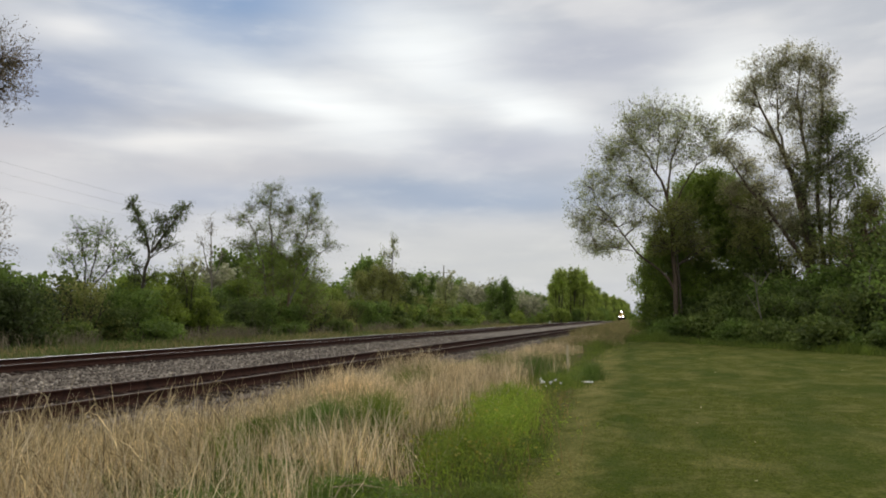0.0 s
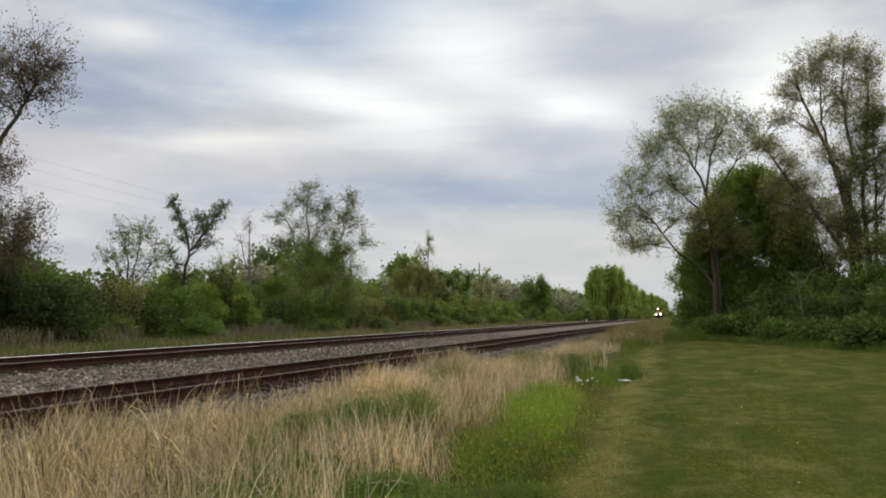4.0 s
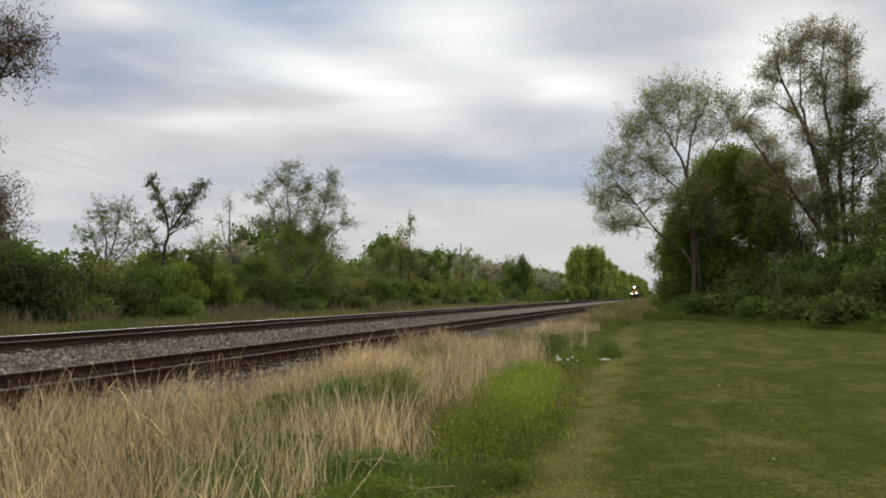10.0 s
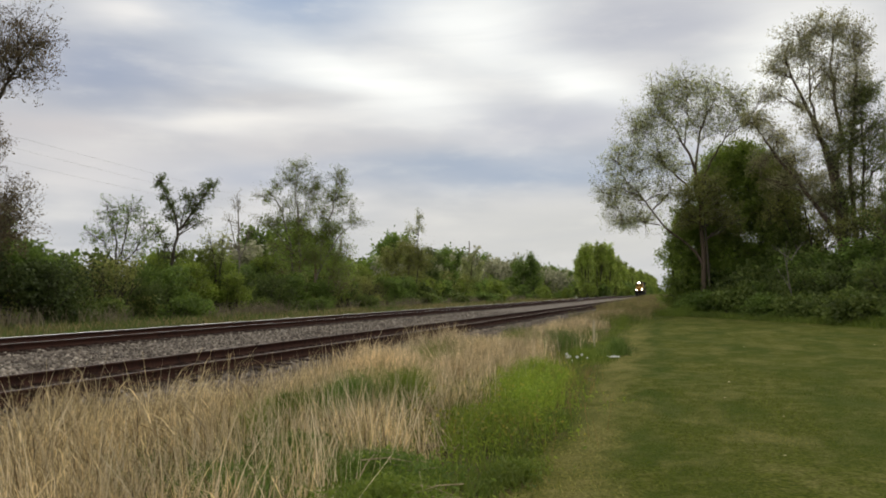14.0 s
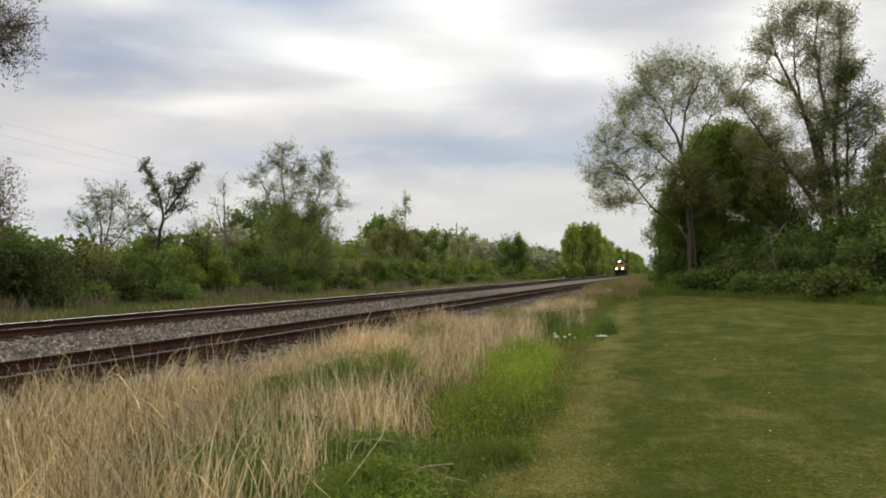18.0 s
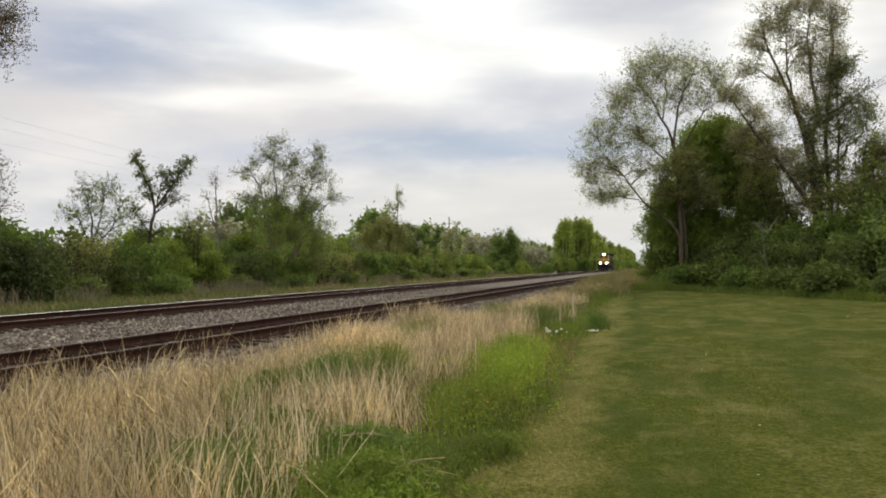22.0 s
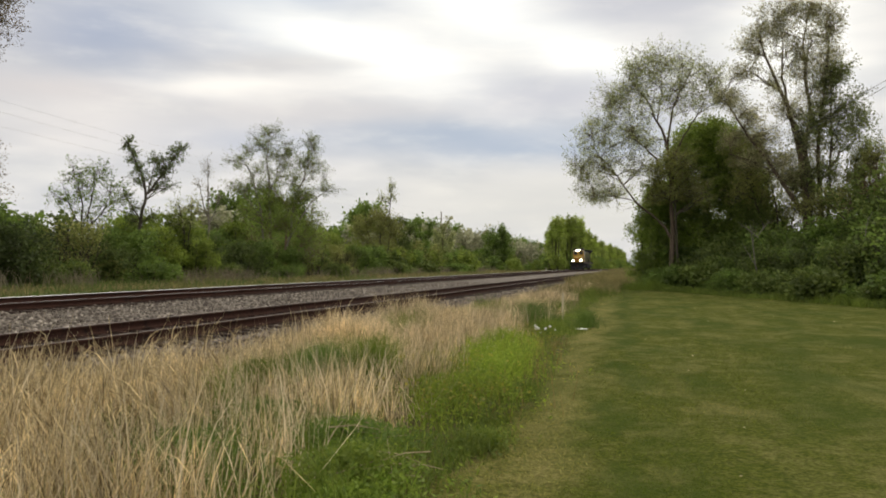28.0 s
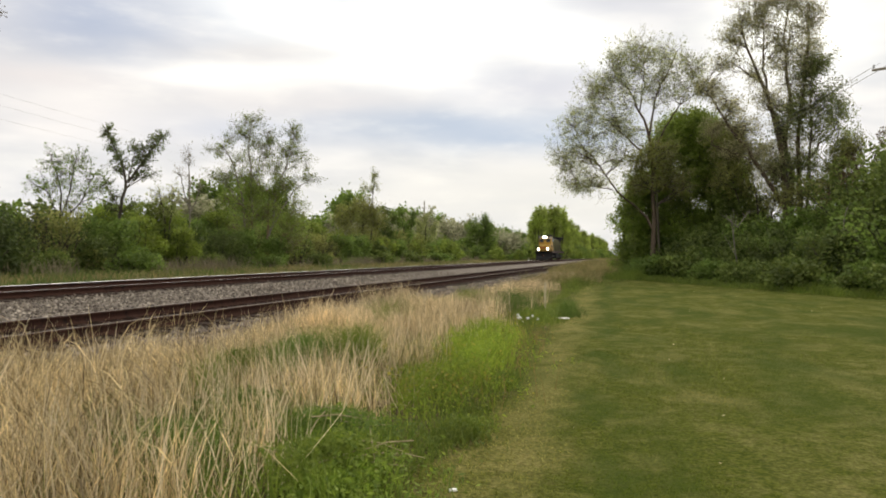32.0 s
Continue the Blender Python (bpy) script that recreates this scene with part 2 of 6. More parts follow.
def cloud_material():
    """Broken layer cloud: pale grey with white openings and blue-grey undersides, drawn by bearing and height in degrees."""
    n = Net("clouds")
    p = n.place()
    sep = n.add("ShaderNodeSeparateXYZ", ("Vector", n.add("ShaderNodeVectorMath", (0, p), op="NORMALIZE").outputs[0]))
    deg = 180 / math.pi
    az = n.math("MULTIPLY", n.math("ARCTAN2", n.math("MULTIPLY", sep.outputs["X"], -1.0), sep.outputs["Y"]), deg)
    el = n.math("MULTIPLY", n.math("ARCSINE", sep.outputs["Z"]), deg)
    flat = n.add("ShaderNodeCombineXYZ", ("X", n.math("MULTIPLY", az, 0.055)), ("Y", n.math("MULTIPLY", el, 0.19))).outputs[0]
    warp_a = n.math("SUBTRACT", n.noise(1.1, 3.0, flat), 0.5)
    shifted = n.add("ShaderNodeVectorMath", (0, flat), (1, (7.3, 2.1, 4.4)), op="ADD").outputs[0]
    warp_e = n.math("SUBTRACT", n.noise(1.3, 3.0, shifted), 0.5)
    az = n.math("ADD", az, n.math("MULTIPLY", warp_a, 6.0))
    el = n.math("ADD", el, n.math("MULTIPLY", warp_e, 2.6))
    streak = n.noise(1.9, 3.0, flat, 0.5, 0.3)
    col = n.mix(n.ramp(streak, 0.32, 0.68), rgb(0.50, 0.53, 0.63), rgb(0.67, 0.68, 0.76))
    #          bearing height  half-widths  tilt  colour                weight
    cells = ((31.0, 22.5, 10.0, 3.8, 0.10, (0.21, 0.33, 0.58), 0.95),
             (45.0, 15.0, 7.0, 2.6, 0.0, (0.27, 0.34, 0.53), 0.85),
             (42.3, 18.9, 3.0, 1.1, 0.0, (0.88, 0.88, 0.95), 0.8),
             (35.0, 16.6, 4.0, 1.2, -0.1, (0.40, 0.45, 0.60), 0.7),
             (26.0, 15.3, 8.0, 2.0, -0.25, (0.96, 1.0, 1.09), 0.98),
             (16.5, 19.0, 7.5, 3.2, -0.2, (0.96, 1.0, 1.09), 0.95),
             (36.0, 12.3, 5.5, 0.75, 0.05, (0.86, 0.86, 0.92), 0.85),
             (5.0, 18.8, 8.0, 2.2, 0.0, (0.44, 0.47, 0.60), 0.85),
             (9.3, 14.6, 3.2, 1.4, -0.3, (0.96, 1.0, 1.09), 0.9),
             (15.0, 8.9, 12.0, 1.6, 0.0, (0.30, 0.39, 0.58), 0.85),
             (12.0, 12.2, 7.0, 1.3, 0.0, (0.46, 0.49, 0.63), 0.7),
             (8.0, 4.0, 22.0, 2.8, 0.0, (0.59, 0.605, 0.655), 0.9),
             (-4.5, 15.2, 4.0, 3.2, 0.0, (0.97, 1.0, 1.07), 0.95),
             (43.0, 8.6, 8.0, 1.4, 0.0, (0.68, 0.67, 0.74), 0.75),
             (34.0, 9.0, 7.0, 1.2, 0.1, (0.42, 0.47, 0.62), 0.75),
             (33.0, 13.9, 6.0, 0.6, 0.05, (0.55, 0.56, 0.64), 0.75),
             (31.0, 10.7, 9.0, 0.8, 0.05, (0.58, 0.58, 0.66), 0.7),
             (48.0, 11.0, 6.0, 1.0, 0.05, (0.60, 0.58, 0.65), 0.7),
             (52.0, 13.0, 7.0, 5.0, 0.0, (0.48, 0.49, 0.58), 0.45))
    for a0, e0, wa, we, tilt, c, weight in cells:
        da = n.math("SUBTRACT", az, a0)
        de = n.math("ADD", n.math("SUBTRACT", el, e0), n.math("MULTIPLY", da, tilt))
        da, de = n.math("DIVIDE", da, wa), n.math("DIVIDE", de, we)
        r2 = n.math("ADD", n.math("MULTIPLY", da, da), n.math("MULTIPLY", de, de))
        col = n.mix(n.math("MULTIPLY", n.math("EXPONENT", n.math("MULTIPLY", r2, -0.8)), weight), col, rgb(*c))
    thin = n.add("ShaderNodeCombineXYZ", ("X", n.math("MULTIPLY", az, 0.028)), ("Y", n.math("MULTIPLY", n.math("ADD", el, n.math("MULTIPLY", az, 0.06)), 0.45))).outputs[0]
    fibres = n.noise(1.3, 3.0, thin, 0.6, 0.2)
    col = n.mix(n.math("MULTIPLY", n.ramp(fibres, 0.40, 0.75), 0.16), col, rgb(0.46, 0.50, 0.62))
    wisps = n.noise(3.2, 4.0, flat, 0.6)
    col = n.mix(n.math("MULTIPLY", n.ramp(wisps, 0.45, 0.8), 0.16), col, rgb(0.92, 0.92, 0.94))
    return n.finish(n.add("ShaderNodeEmission", ("Color", col), ("Strength", 0.93)).outputs[0])


M_TURF = turf_material()
M_GROUND, M_BALLAST, M_STONE, M_CLOUD = ground_material(), ballast_material(), stone_material(), cloud_material()
M_RUST = grained("rusty_steel", (0.030, 0.013, 0.010), (0.062, 0.026, 0.018), (0.020, 0.011, 0.009), 60, 5, 0.95, 0.3)
M_RAILTOP = grained("worn_steel", (0.62, 0.62, 0.63), (0.74, 0.74, 0.75), (0.48, 0.46, 0.44), 80, 9, 0.55, 0.05, 0.85)
M_RAILTOP_DULL = grained("tarnished_steel", (0.20, 0.165, 0.150), (0.34, 0.31, 0.295), (0.12, 0.085, 0.07), 80, 2.5, 0.6, 0.05, 0.6)
M_TIE = grained("creosoted_wood", (0.026, 0.016, 0.013), (0.062, 0.042, 0.034), (0.078, 0.055, 0.044), 45, 4, 0.95, 0.6)
M_BARK = grained("bark", (0.045, 0.036, 0.028), (0.11, 0.092, 0.074), (0.075, 0.07, 0.055), 14, 1.5, 0.95, 0.9, 0, 0.06)
M_TWIG = grained("twigs", (0.22, 0.21, 0.165), (0.34, 0.325, 0.26), (0.25, 0.255, 0.18), 14, 1.5, 0.95, 0.3)
M_TWIG_DARK = grained("dark_twigs", (0.125, 0.112, 0.085), (0.215, 0.198, 0.150), (0.155, 0.150, 0.105), 14, 1.5, 0.95, 0.3)
M_BARK_BROWN = grained("brown_bark", (0.075, 0.054, 0.041), (0.165, 0.125, 0.096), (0.095, 0.075, 0.060), 14, 1.5, 0.95, 0.9, 0, 0.06)
M_BARK_RED = grained("reddish_bark", (0.16, 0.105, 0.075), (0.26, 0.185, 0.135), (0.12, 0.085, 0.065), 14, 1.5, 0.95, 0.8, 0, 0.05)
M_BARK_PALE = grained("pale_bark", (0.17, 0.152, 0.128), (0.29, 0.265, 0.225), (0.14, 0.125, 0.105), 14, 1.5, 0.95, 0.8, 0, 0.05)
M_WOOD_POLE = grained("weathered_pole", (0.20, 0.17, 0.135), (0.33, 0.29, 0.235), (0.16, 0.13, 0.10), 25, 1.2, 0.9, 0.5)
M_STAKE_DULL = grained("dry_stalk", (0.30, 0.24, 0.15), (0.42, 0.34, 0.22), (0.24, 0.19, 0.12), 30, 4, 0.9, 0.2)
M_STAKE = grained("stake_wood", (0.50, 0.43, 0.30), (0.66, 0.58, 0.42), (0.42, 0.36, 0.26), 30, 4, 0.85, 0.3)
L_SPRING = leafy("spring_leaves", (0.170, 0.240, 0.034), (0.270, 0.330, 0.066), 0.55)
L_MID = leafy("green_leaves", (0.130, 0.208, 0.038), (0.218, 0.305, 0.072), 0.56)
L_FRESH = leafy("fresh_leaves", (0.205, 0.295, 0.052), (0.360, 0.450, 0.105), 0.64)
L_DARK = leafy("dark_leaves", (0.094, 0.136, 0.033), (0.155, 0.200, 0.055), 0.5)
L_DEEP = leafy("deep_green_leaves", (0.050, 0.074, 0.022), (0.088, 0.116, 0.036), 0.45)
L_OLIVE = leafy("olive_leaves", (0.205, 0.225, 0.058), (0.330, 0.335, 0.108), 0.52)
L_GREY = leafy("young_leaves", (0.290, 0.335, 0.125), (0.530, 0.550, 0.255), 0.66)
L_BRAMBLE = leafy("bramble_leaves", (0.090, 0.134, 0.028), (0.215, 0.268, 0.070), 0.46)
L_DIM = leafy("dim_green_leaves", (0.150, 0.190, 0.055), (0.290, 0.330, 0.120), 0.58)
L_RUSSET = leafy("reddish_young_leaves", (0.115, 0.075, 0.045), (0.210, 0.165, 0.085), 0.45)
L_FAR = leafy("pale_spring_leaves", (0.290, 0.390, 0.068), (0.460, 0.530, 0.140), 0.55)
L_BROWN = leafy("brown_twigs", (0.220, 0.185, 0.120), (0.320, 0.275, 0.190), 0.45)
L_BLOSSOM = leafy("blossom", (0.27, 0.29, 0.15), (0.52, 0.50, 0.36), 0.45)
L_STRAW = leafy("straw", (0.090, 0.060, 0.025), (1.0, 0.795, 0.450), 0.42, 0.1, 0.6)
L_DUSK = leafy("brownish_young_leaves", (0.320, 0.310, 0.150), (0.540, 0.515, 0.290), 0.66)
L_STRAW_PINK = leafy("reddish_straw", (0.200, 0.140, 0.064), (1.0, 0.81, 0.510), 0.48, 0.1, 0.6)
L_GRASS = leafy("grass", (0.095, 0.150, 0.018), (0.215, 0.265, 0.050), 0.45, 0.1)
L_WEED = leafy("bright_weeds", (0.160, 0.255, 0.026), (0.375, 0.462, 0.066), 0.54, 0.1)
L_WEED_MID = leafy("fresh_weeds", (0.120, 0.200, 0.026), (0.285, 0.370, 0.062), 0.5, 0.1)
L_WEED_DARK = leafy("dark_weeds", (0.085, 0.150, 0.026), (0.190, 0.265, 0.058), 0.45, 0.1)
L_PALE = leafy("bleached_stalks", (0.46, 0.36, 0.22), (0.95, 0.80, 0.56), 0.35, 0.1)
# thatch brown held dark so the gaps between stalks look shaded
L_THATCH_SHADED = leafy("old_thatch", (0.040, 0.030, 0.013), (0.185, 0.130, 0.060), 0.3, 0.1)
L_REED = leafy("brown_weeds", (0.14, 0.165, 0.045), (0.40, 0.300, 0.150), 0.45, 0.1)
L_OCHRE = leafy("ochre_stems", (0.22, 0.15, 0.05), (0.42, 0.30, 0.11), 0.4, 0.1)
L_FLOWER = leafy("yellow_flowers", (0.42, 0.36, 0.05), (0.55, 0.48, 0.10), 0.4, 0.1)
M_YELLOW = painted("yellow_paint", (0.40, 0.225, 0.016), 0.5, 0.5)
# the hood's yellow with its shaded side put into the colour, plus grime
M_YELLOW_SHADED = painted("shaded_yellow_paint", (0.070, 0.068, 0.022), 0.8, 0.45, 0.0, 0.1)
M_GREY_PAINT = painted("grey_paint", (0.06, 0.06, 0.06), 0.8, 0.4, 0.0, 0.1)
M_BLACK = painted("black_paint", (0.020, 0.020, 0.022), 0.8, 0.3, 0.0, 0.08)
M_RED = painted("red_paint", (0.45, 0.03, 0.025), 0.4, 0.2)
M_RED_DULL = painted("dull_red_paint", (0.12, 0.02, 0.016), 0.6, 0.5)
M_WHITE = painted("white_plastic", (0.80, 0.80, 0.80), 0.5, 0.12)
M_WIRE = painted("dark_wire", (0.24, 0.24, 0.26), 0.6, 0.2)
M_GLASS = painted("dark_glass", (0.015, 0.018, 0.02), 0.08, 0.1)
M_LAMP = glowing("lit_lamp", (1.0, 0.93, 0.80), 28.0)
M_INSUL = painted("grey_porcelain", (0.30, 0.30, 0.31), 0.25, 0.2)

# ---- building helpers ----


def raw(name, verts, faces, material, smooth=False):
    """A mesh from arrays: verts (n, 3), faces (m, 3) or (m, 4)."""
    verts, faces = np.asarray(verts, np.float32), np.asarray(faces, np.int32)
    me = bpy.data.meshes.new(name)
    m, k = faces.shape
    me.vertices.add(len(verts))
    me.vertices.foreach_set("co", verts.ravel())
    me.loops.add(m * k)
    me.loops.foreach_set("vertex_index", faces.ravel())
    me.polygons.add(m)
    me.polygons.foreach_set("loop_start", np.arange(0, m * k, k, dtype=np.int32))
    if smooth:
        me.polygons.foreach_set("use_smooth", np.ones(m, bool))
    me.materials.append(material)
    me.update(calc_edges=True)
    return me


def thing(name, m, label, category, group="", kind=""):
    ob = new(name)
    ob.empty_display_size = 0.2
    ob.matrix_basis = m
    return tagged(ob, label, category, group, kind)


def attach(ob, parent, label=""):
    ob.parent = parent
    return tagged(ob, label) if label else ob


def part(name, data, material, parent, label=""):
    """One mesh object under a thing or a part, from a bmesh or from ready mesh data."""
    if isinstance(data, bmesh.types.BMesh):
        me = bpy.data.meshes.new(name)
        data.to_mesh(me)
        data.free()
        me.materials.append(material)
        data = me
    return attach(new(name, data), parent, label)


def box(size, at=(0, 0, 0), bevel=0.0, bm=None, turn=None, segs=1):
    """A bevelled block, added to bm if given."""
    own = bmesh.new()
    bmesh.ops.create_cube(own, size=1.0)
    bmesh.ops.scale(own, vec=size, verts=own.verts)
    if bevel:
        bmesh.ops.bevel(own, geom=own.edges[:], offset=bevel, segments=segs, affect="EDGES", profile=0.5)
    m = Matrix.Translation(at) @ (turn.to_4x4() if turn else Matrix.Identity(4))
    bmesh.ops.transform(own, matrix=m, verts=own.verts)
    if bm is None:
        return own
    me = bpy.data.meshes.new("tmp")
    own.to_mesh(me)
    own.free()
    bm.from_mesh(me)
    bpy.data.meshes.remove(me)
    return bm


def rod(a, b, r0, r1=None, sides=10, bm=None):
    """A tapered rod from a to b, added to bm if given."""
    a, b = Vector(a), Vector(b)
    own = bm or bmesh.new()
    turn = (b - a).to_track_quat("Z", "Y").to_matrix().to_4x4()
    bmesh.ops.create_cone(own, cap_ends=True, segments=sides, radius1=r0, radius2=r0 if r1 is None else r1, depth=(b - a).length,
                          matrix=Matrix.Translation((a + b) / 2) @ turn)
    return own


def unit(v):
    return v / np.maximum(np.linalg.norm(v, axis=-1, keepdims=True), 1e-9)


def paths(rng, start, way, length, k, wobble, lift):
    """Wandering lines: (n, k, 3) points."""
    pts, d = [start], unit(way)
    for _ in range(k - 1):
        d = unit(d + rng.normal(0, wobble, d.shape) + np.array((0, 0, lift)))
        pts.append(pts[-1] + d * (length / (k - 1))[:, None])
    return np.stack(pts, 1)


def tubes(pts, r0, r1, sides):
    """Tapered tubes along lines."""
    n, k, _ = pts.shape
    tan = unit(np.gradient(pts, axis=1))
    u = unit(np.cross(tan, np.array((0.31, 0.87, 0.39))))
    v = np.cross(tan, u)
    rad = r0[:, None] + (r1 - r0)[:, None] * np.linspace(0, 1, k)[None, :]
    ang = np.arange(sides) * 2 * np.pi / sides
    ring = u[:, :, None] * np.cos(ang)[:, None] + v[:, :, None] * np.sin(ang)[:, None]
    verts = (pts[:, :, None] + ring * rad[:, :, None, None]).reshape(-1, 3)
    i = np.arange(n)[:, None, None] * k * sides + np.arange(k - 1)[None, :, None] * sides
    j = np.arange(sides)
    a, b = i + j, i + (j + 1) % sides
    return verts, np.stack((a, b, b + sides, a + sides), -1).reshape(-1, 4)


def tubes_var(pts, rad, sides):
    """Tubes with a radius of their own at every point."""
    v, f = tubes(pts, np.zeros(len(pts)), np.ones(len(pts)), sides)
    k = pts.shape[1]
    c = np.repeat(pts.reshape(-1, 3), sides, 0)
    t = np.repeat(np.linspace(0, 1, k), sides)
    t[:sides] = 1.0
    v[:sides] = v[sides:2 * sides] - pts[0, 1] + pts[0, 0]
    d = unit(v - c)
    return c + d * np.repeat(rad.reshape(-1), sides)[:, None], f


def merge(chunks):
    verts, faces, base = [], [], 0
    for v, f in chunks:
        verts.append(v)
        faces.append(f + base)
        base += len(v)
    return np.concatenate(verts), np.concatenate(faces)


def leaves(rng, centres, size, flatness=0.0, slim=0.6):
    """Small four-cornered leaves, each turned its own way."""
    n = len(centres)
    a = unit(rng.normal(0, 1, (n, 3)))
    b = rng.normal(0, 1, (n, 3))
    b[:, 2] *= 1 - flatness
    a[:, 2] *= 1 - flatness
    b = unit(np.cross(np.cross(a, b), a))
    a, b = unit(a), unit(b)
    s = (size * rng.uniform(0.6, 1.3, n))[:, None]
    v = np.stack((centres - a * s * 0.5, centres + b * s * slim * 0.5 + a * s * 0.05, centres + a * s * 0.5,
                  centres - b * s * slim * 0.5 + a * s * 0.05), 1).reshape(-1, 3)
    return v, np.arange(4 * n).reshape(n, 4)


def sprout(rng, pts, rad0, rad1, count, angle, ratio, lo=0.25, up=0.0):
    """Side shoots of lines: starts, ways, lengths and radii."""
    n, k, _ = pts.shape
    seg = np.linalg.norm(np.diff(pts, axis=1), axis=2).sum(1)
    frac = lo + (1 - lo) * (np.arange(count)[None, :] + rng.uniform(0, 1, (n, count))) / count
    pos = frac * (k - 1)
    i = np.minimum(pos.astype(int), k - 2)
    w = (pos - i)[..., None]
    rows = np.arange(n)[:, None]
    start = pts[rows, i] * (1 - w) + pts[rows, i + 1] * w
    tan = unit(pts[rows, i + 1] - pts[rows, i])
    side = unit(np.cross(tan, rng.normal(0, 1, tan.shape)))
    ang = np.radians(angle) * rng.uniform(0.6, 1.3, frac.shape)[..., None]
    way = unit(tan * np.cos(ang) + side * np.sin(ang) + np.array((0, 0, up)))
    length = seg[:, None] * ratio * (1.15 - 0.65 * frac) * rng.uniform(0.7, 1.25, frac.shape)
    rad = (rad0[:, None] + (rad1 - rad0)[:, None] * frac) * 0.62
    return start.reshape(-1, 3), way.reshape(-1, 3), length.ravel(), rad.ravel()


def tree(name, label, m, seed, stems, counts=(8, 6, 5), angle=45, ratio=0.5, wobble=0.12, lift=0.05, up=0.15, lo=0.3,
         leaf=0.14, per_twig=14, scatter=0.25, leaf_material=None, bark=None, group="", leaf_lo=0.0, droop=0.0):
    """Stems (foot x, y, z, way x, y, z, length, radius) that fork over and over, with leaves about the last twigs."""
    rng = np.random.default_rng(seed)
    ob = thing(name, m, label, "tree" if "shrub" not in name and "bush" not in name else "shrub", group)
    st = np.array(stems, float)
    bark = bark or M_BARK
    rest, twigs = [], None
    foot, way, length, r0 = st[:, :3], st[:, 3:6], st[:, 6], st[:, 7]
    for level in range(len(counts) + 1):
        k, sides = ((9, 9), (7, 6), (5, 4), (4, 3))[min(level, 3)]
        line = paths(rng, foot, way, length, k, wobble * (0.6 if level == 0 else 1.0), lift if level < 2 else lift - droop)
        r1 = np.maximum(r0 * (0.25 if level < len(counts) else 0.3), 0.004)
        if level == 0:
            for i in range(len(st)):
                v, f = tubes(line[i:i + 1], r0[i:i + 1], r1[i:i + 1], sides)
                part("trunk", raw("trunk", v, f, bark, True), bark, ob)
        else:
            rest.append(tubes(line, r0, r1, sides))
        twigs = line
        if level < len(counts):
            foot, way, length, r0 = sprout(rng, line, r0, r1, counts[level], angle, ratio, lo if level == 0 else 0.2, up)
    v, f = merge(rest)
    tagged(part("branchwork", raw("branchwork", v, f, bark, True), bark, ob), kind="stuff")
    if per_twig:
        spots = np.repeat(twigs[:, 1:].reshape(-1, 3), max(1, per_twig // 3), 0)
        spots = spots + rng.normal(0, scatter, spots.shape)
        spots = spots[spots[:, 2] > leaf_lo]
        v, f = leaves(rng, spots, leaf)
        part("crown", raw("crown", v, f, leaf_material, False), leaf_material, ob)
    return ob


def smooth_line(pts, k):
    """A polyline (x, y, z, r) resampled to k points along a rounded course."""
    p = np.array(pts, float)
    t = np.linspace(0, len(p) - 1, k)
    q = np.stack([np.interp(t, np.arange(len(p)), p[:, i]) for i in range(4)], 1)
    for _ in range(2):
        q[1:-1] = 0.25 * q[:-2] + 0.5 * q[1:-1] + 0.25 * q[2:]
    return q


def bows(rng, a, b, k, rise_by, wobble):
    """Bowed lines from a to b (n, 3), lifting in the middle."""
    t = np.linspace(0, 1, k)[None, :, None]
    span = np.linalg.norm(b - a, axis=1)[:, None]
    mid = (a + b) / 2 + rng.normal(0, 1, a.shape) * span * wobble + np.array((0, 0, 1.0)) * span * rise_by
    line = (1 - t) ** 2 * a[:, None] + 2 * t * (1 - t) * mid[:, None] + t ** 2 * b[:, None]
    line[:, 1:-1] += rng.normal(0, 1, line[:, 1:-1].shape) * span[:, None] * wobble * 0.22
    return line


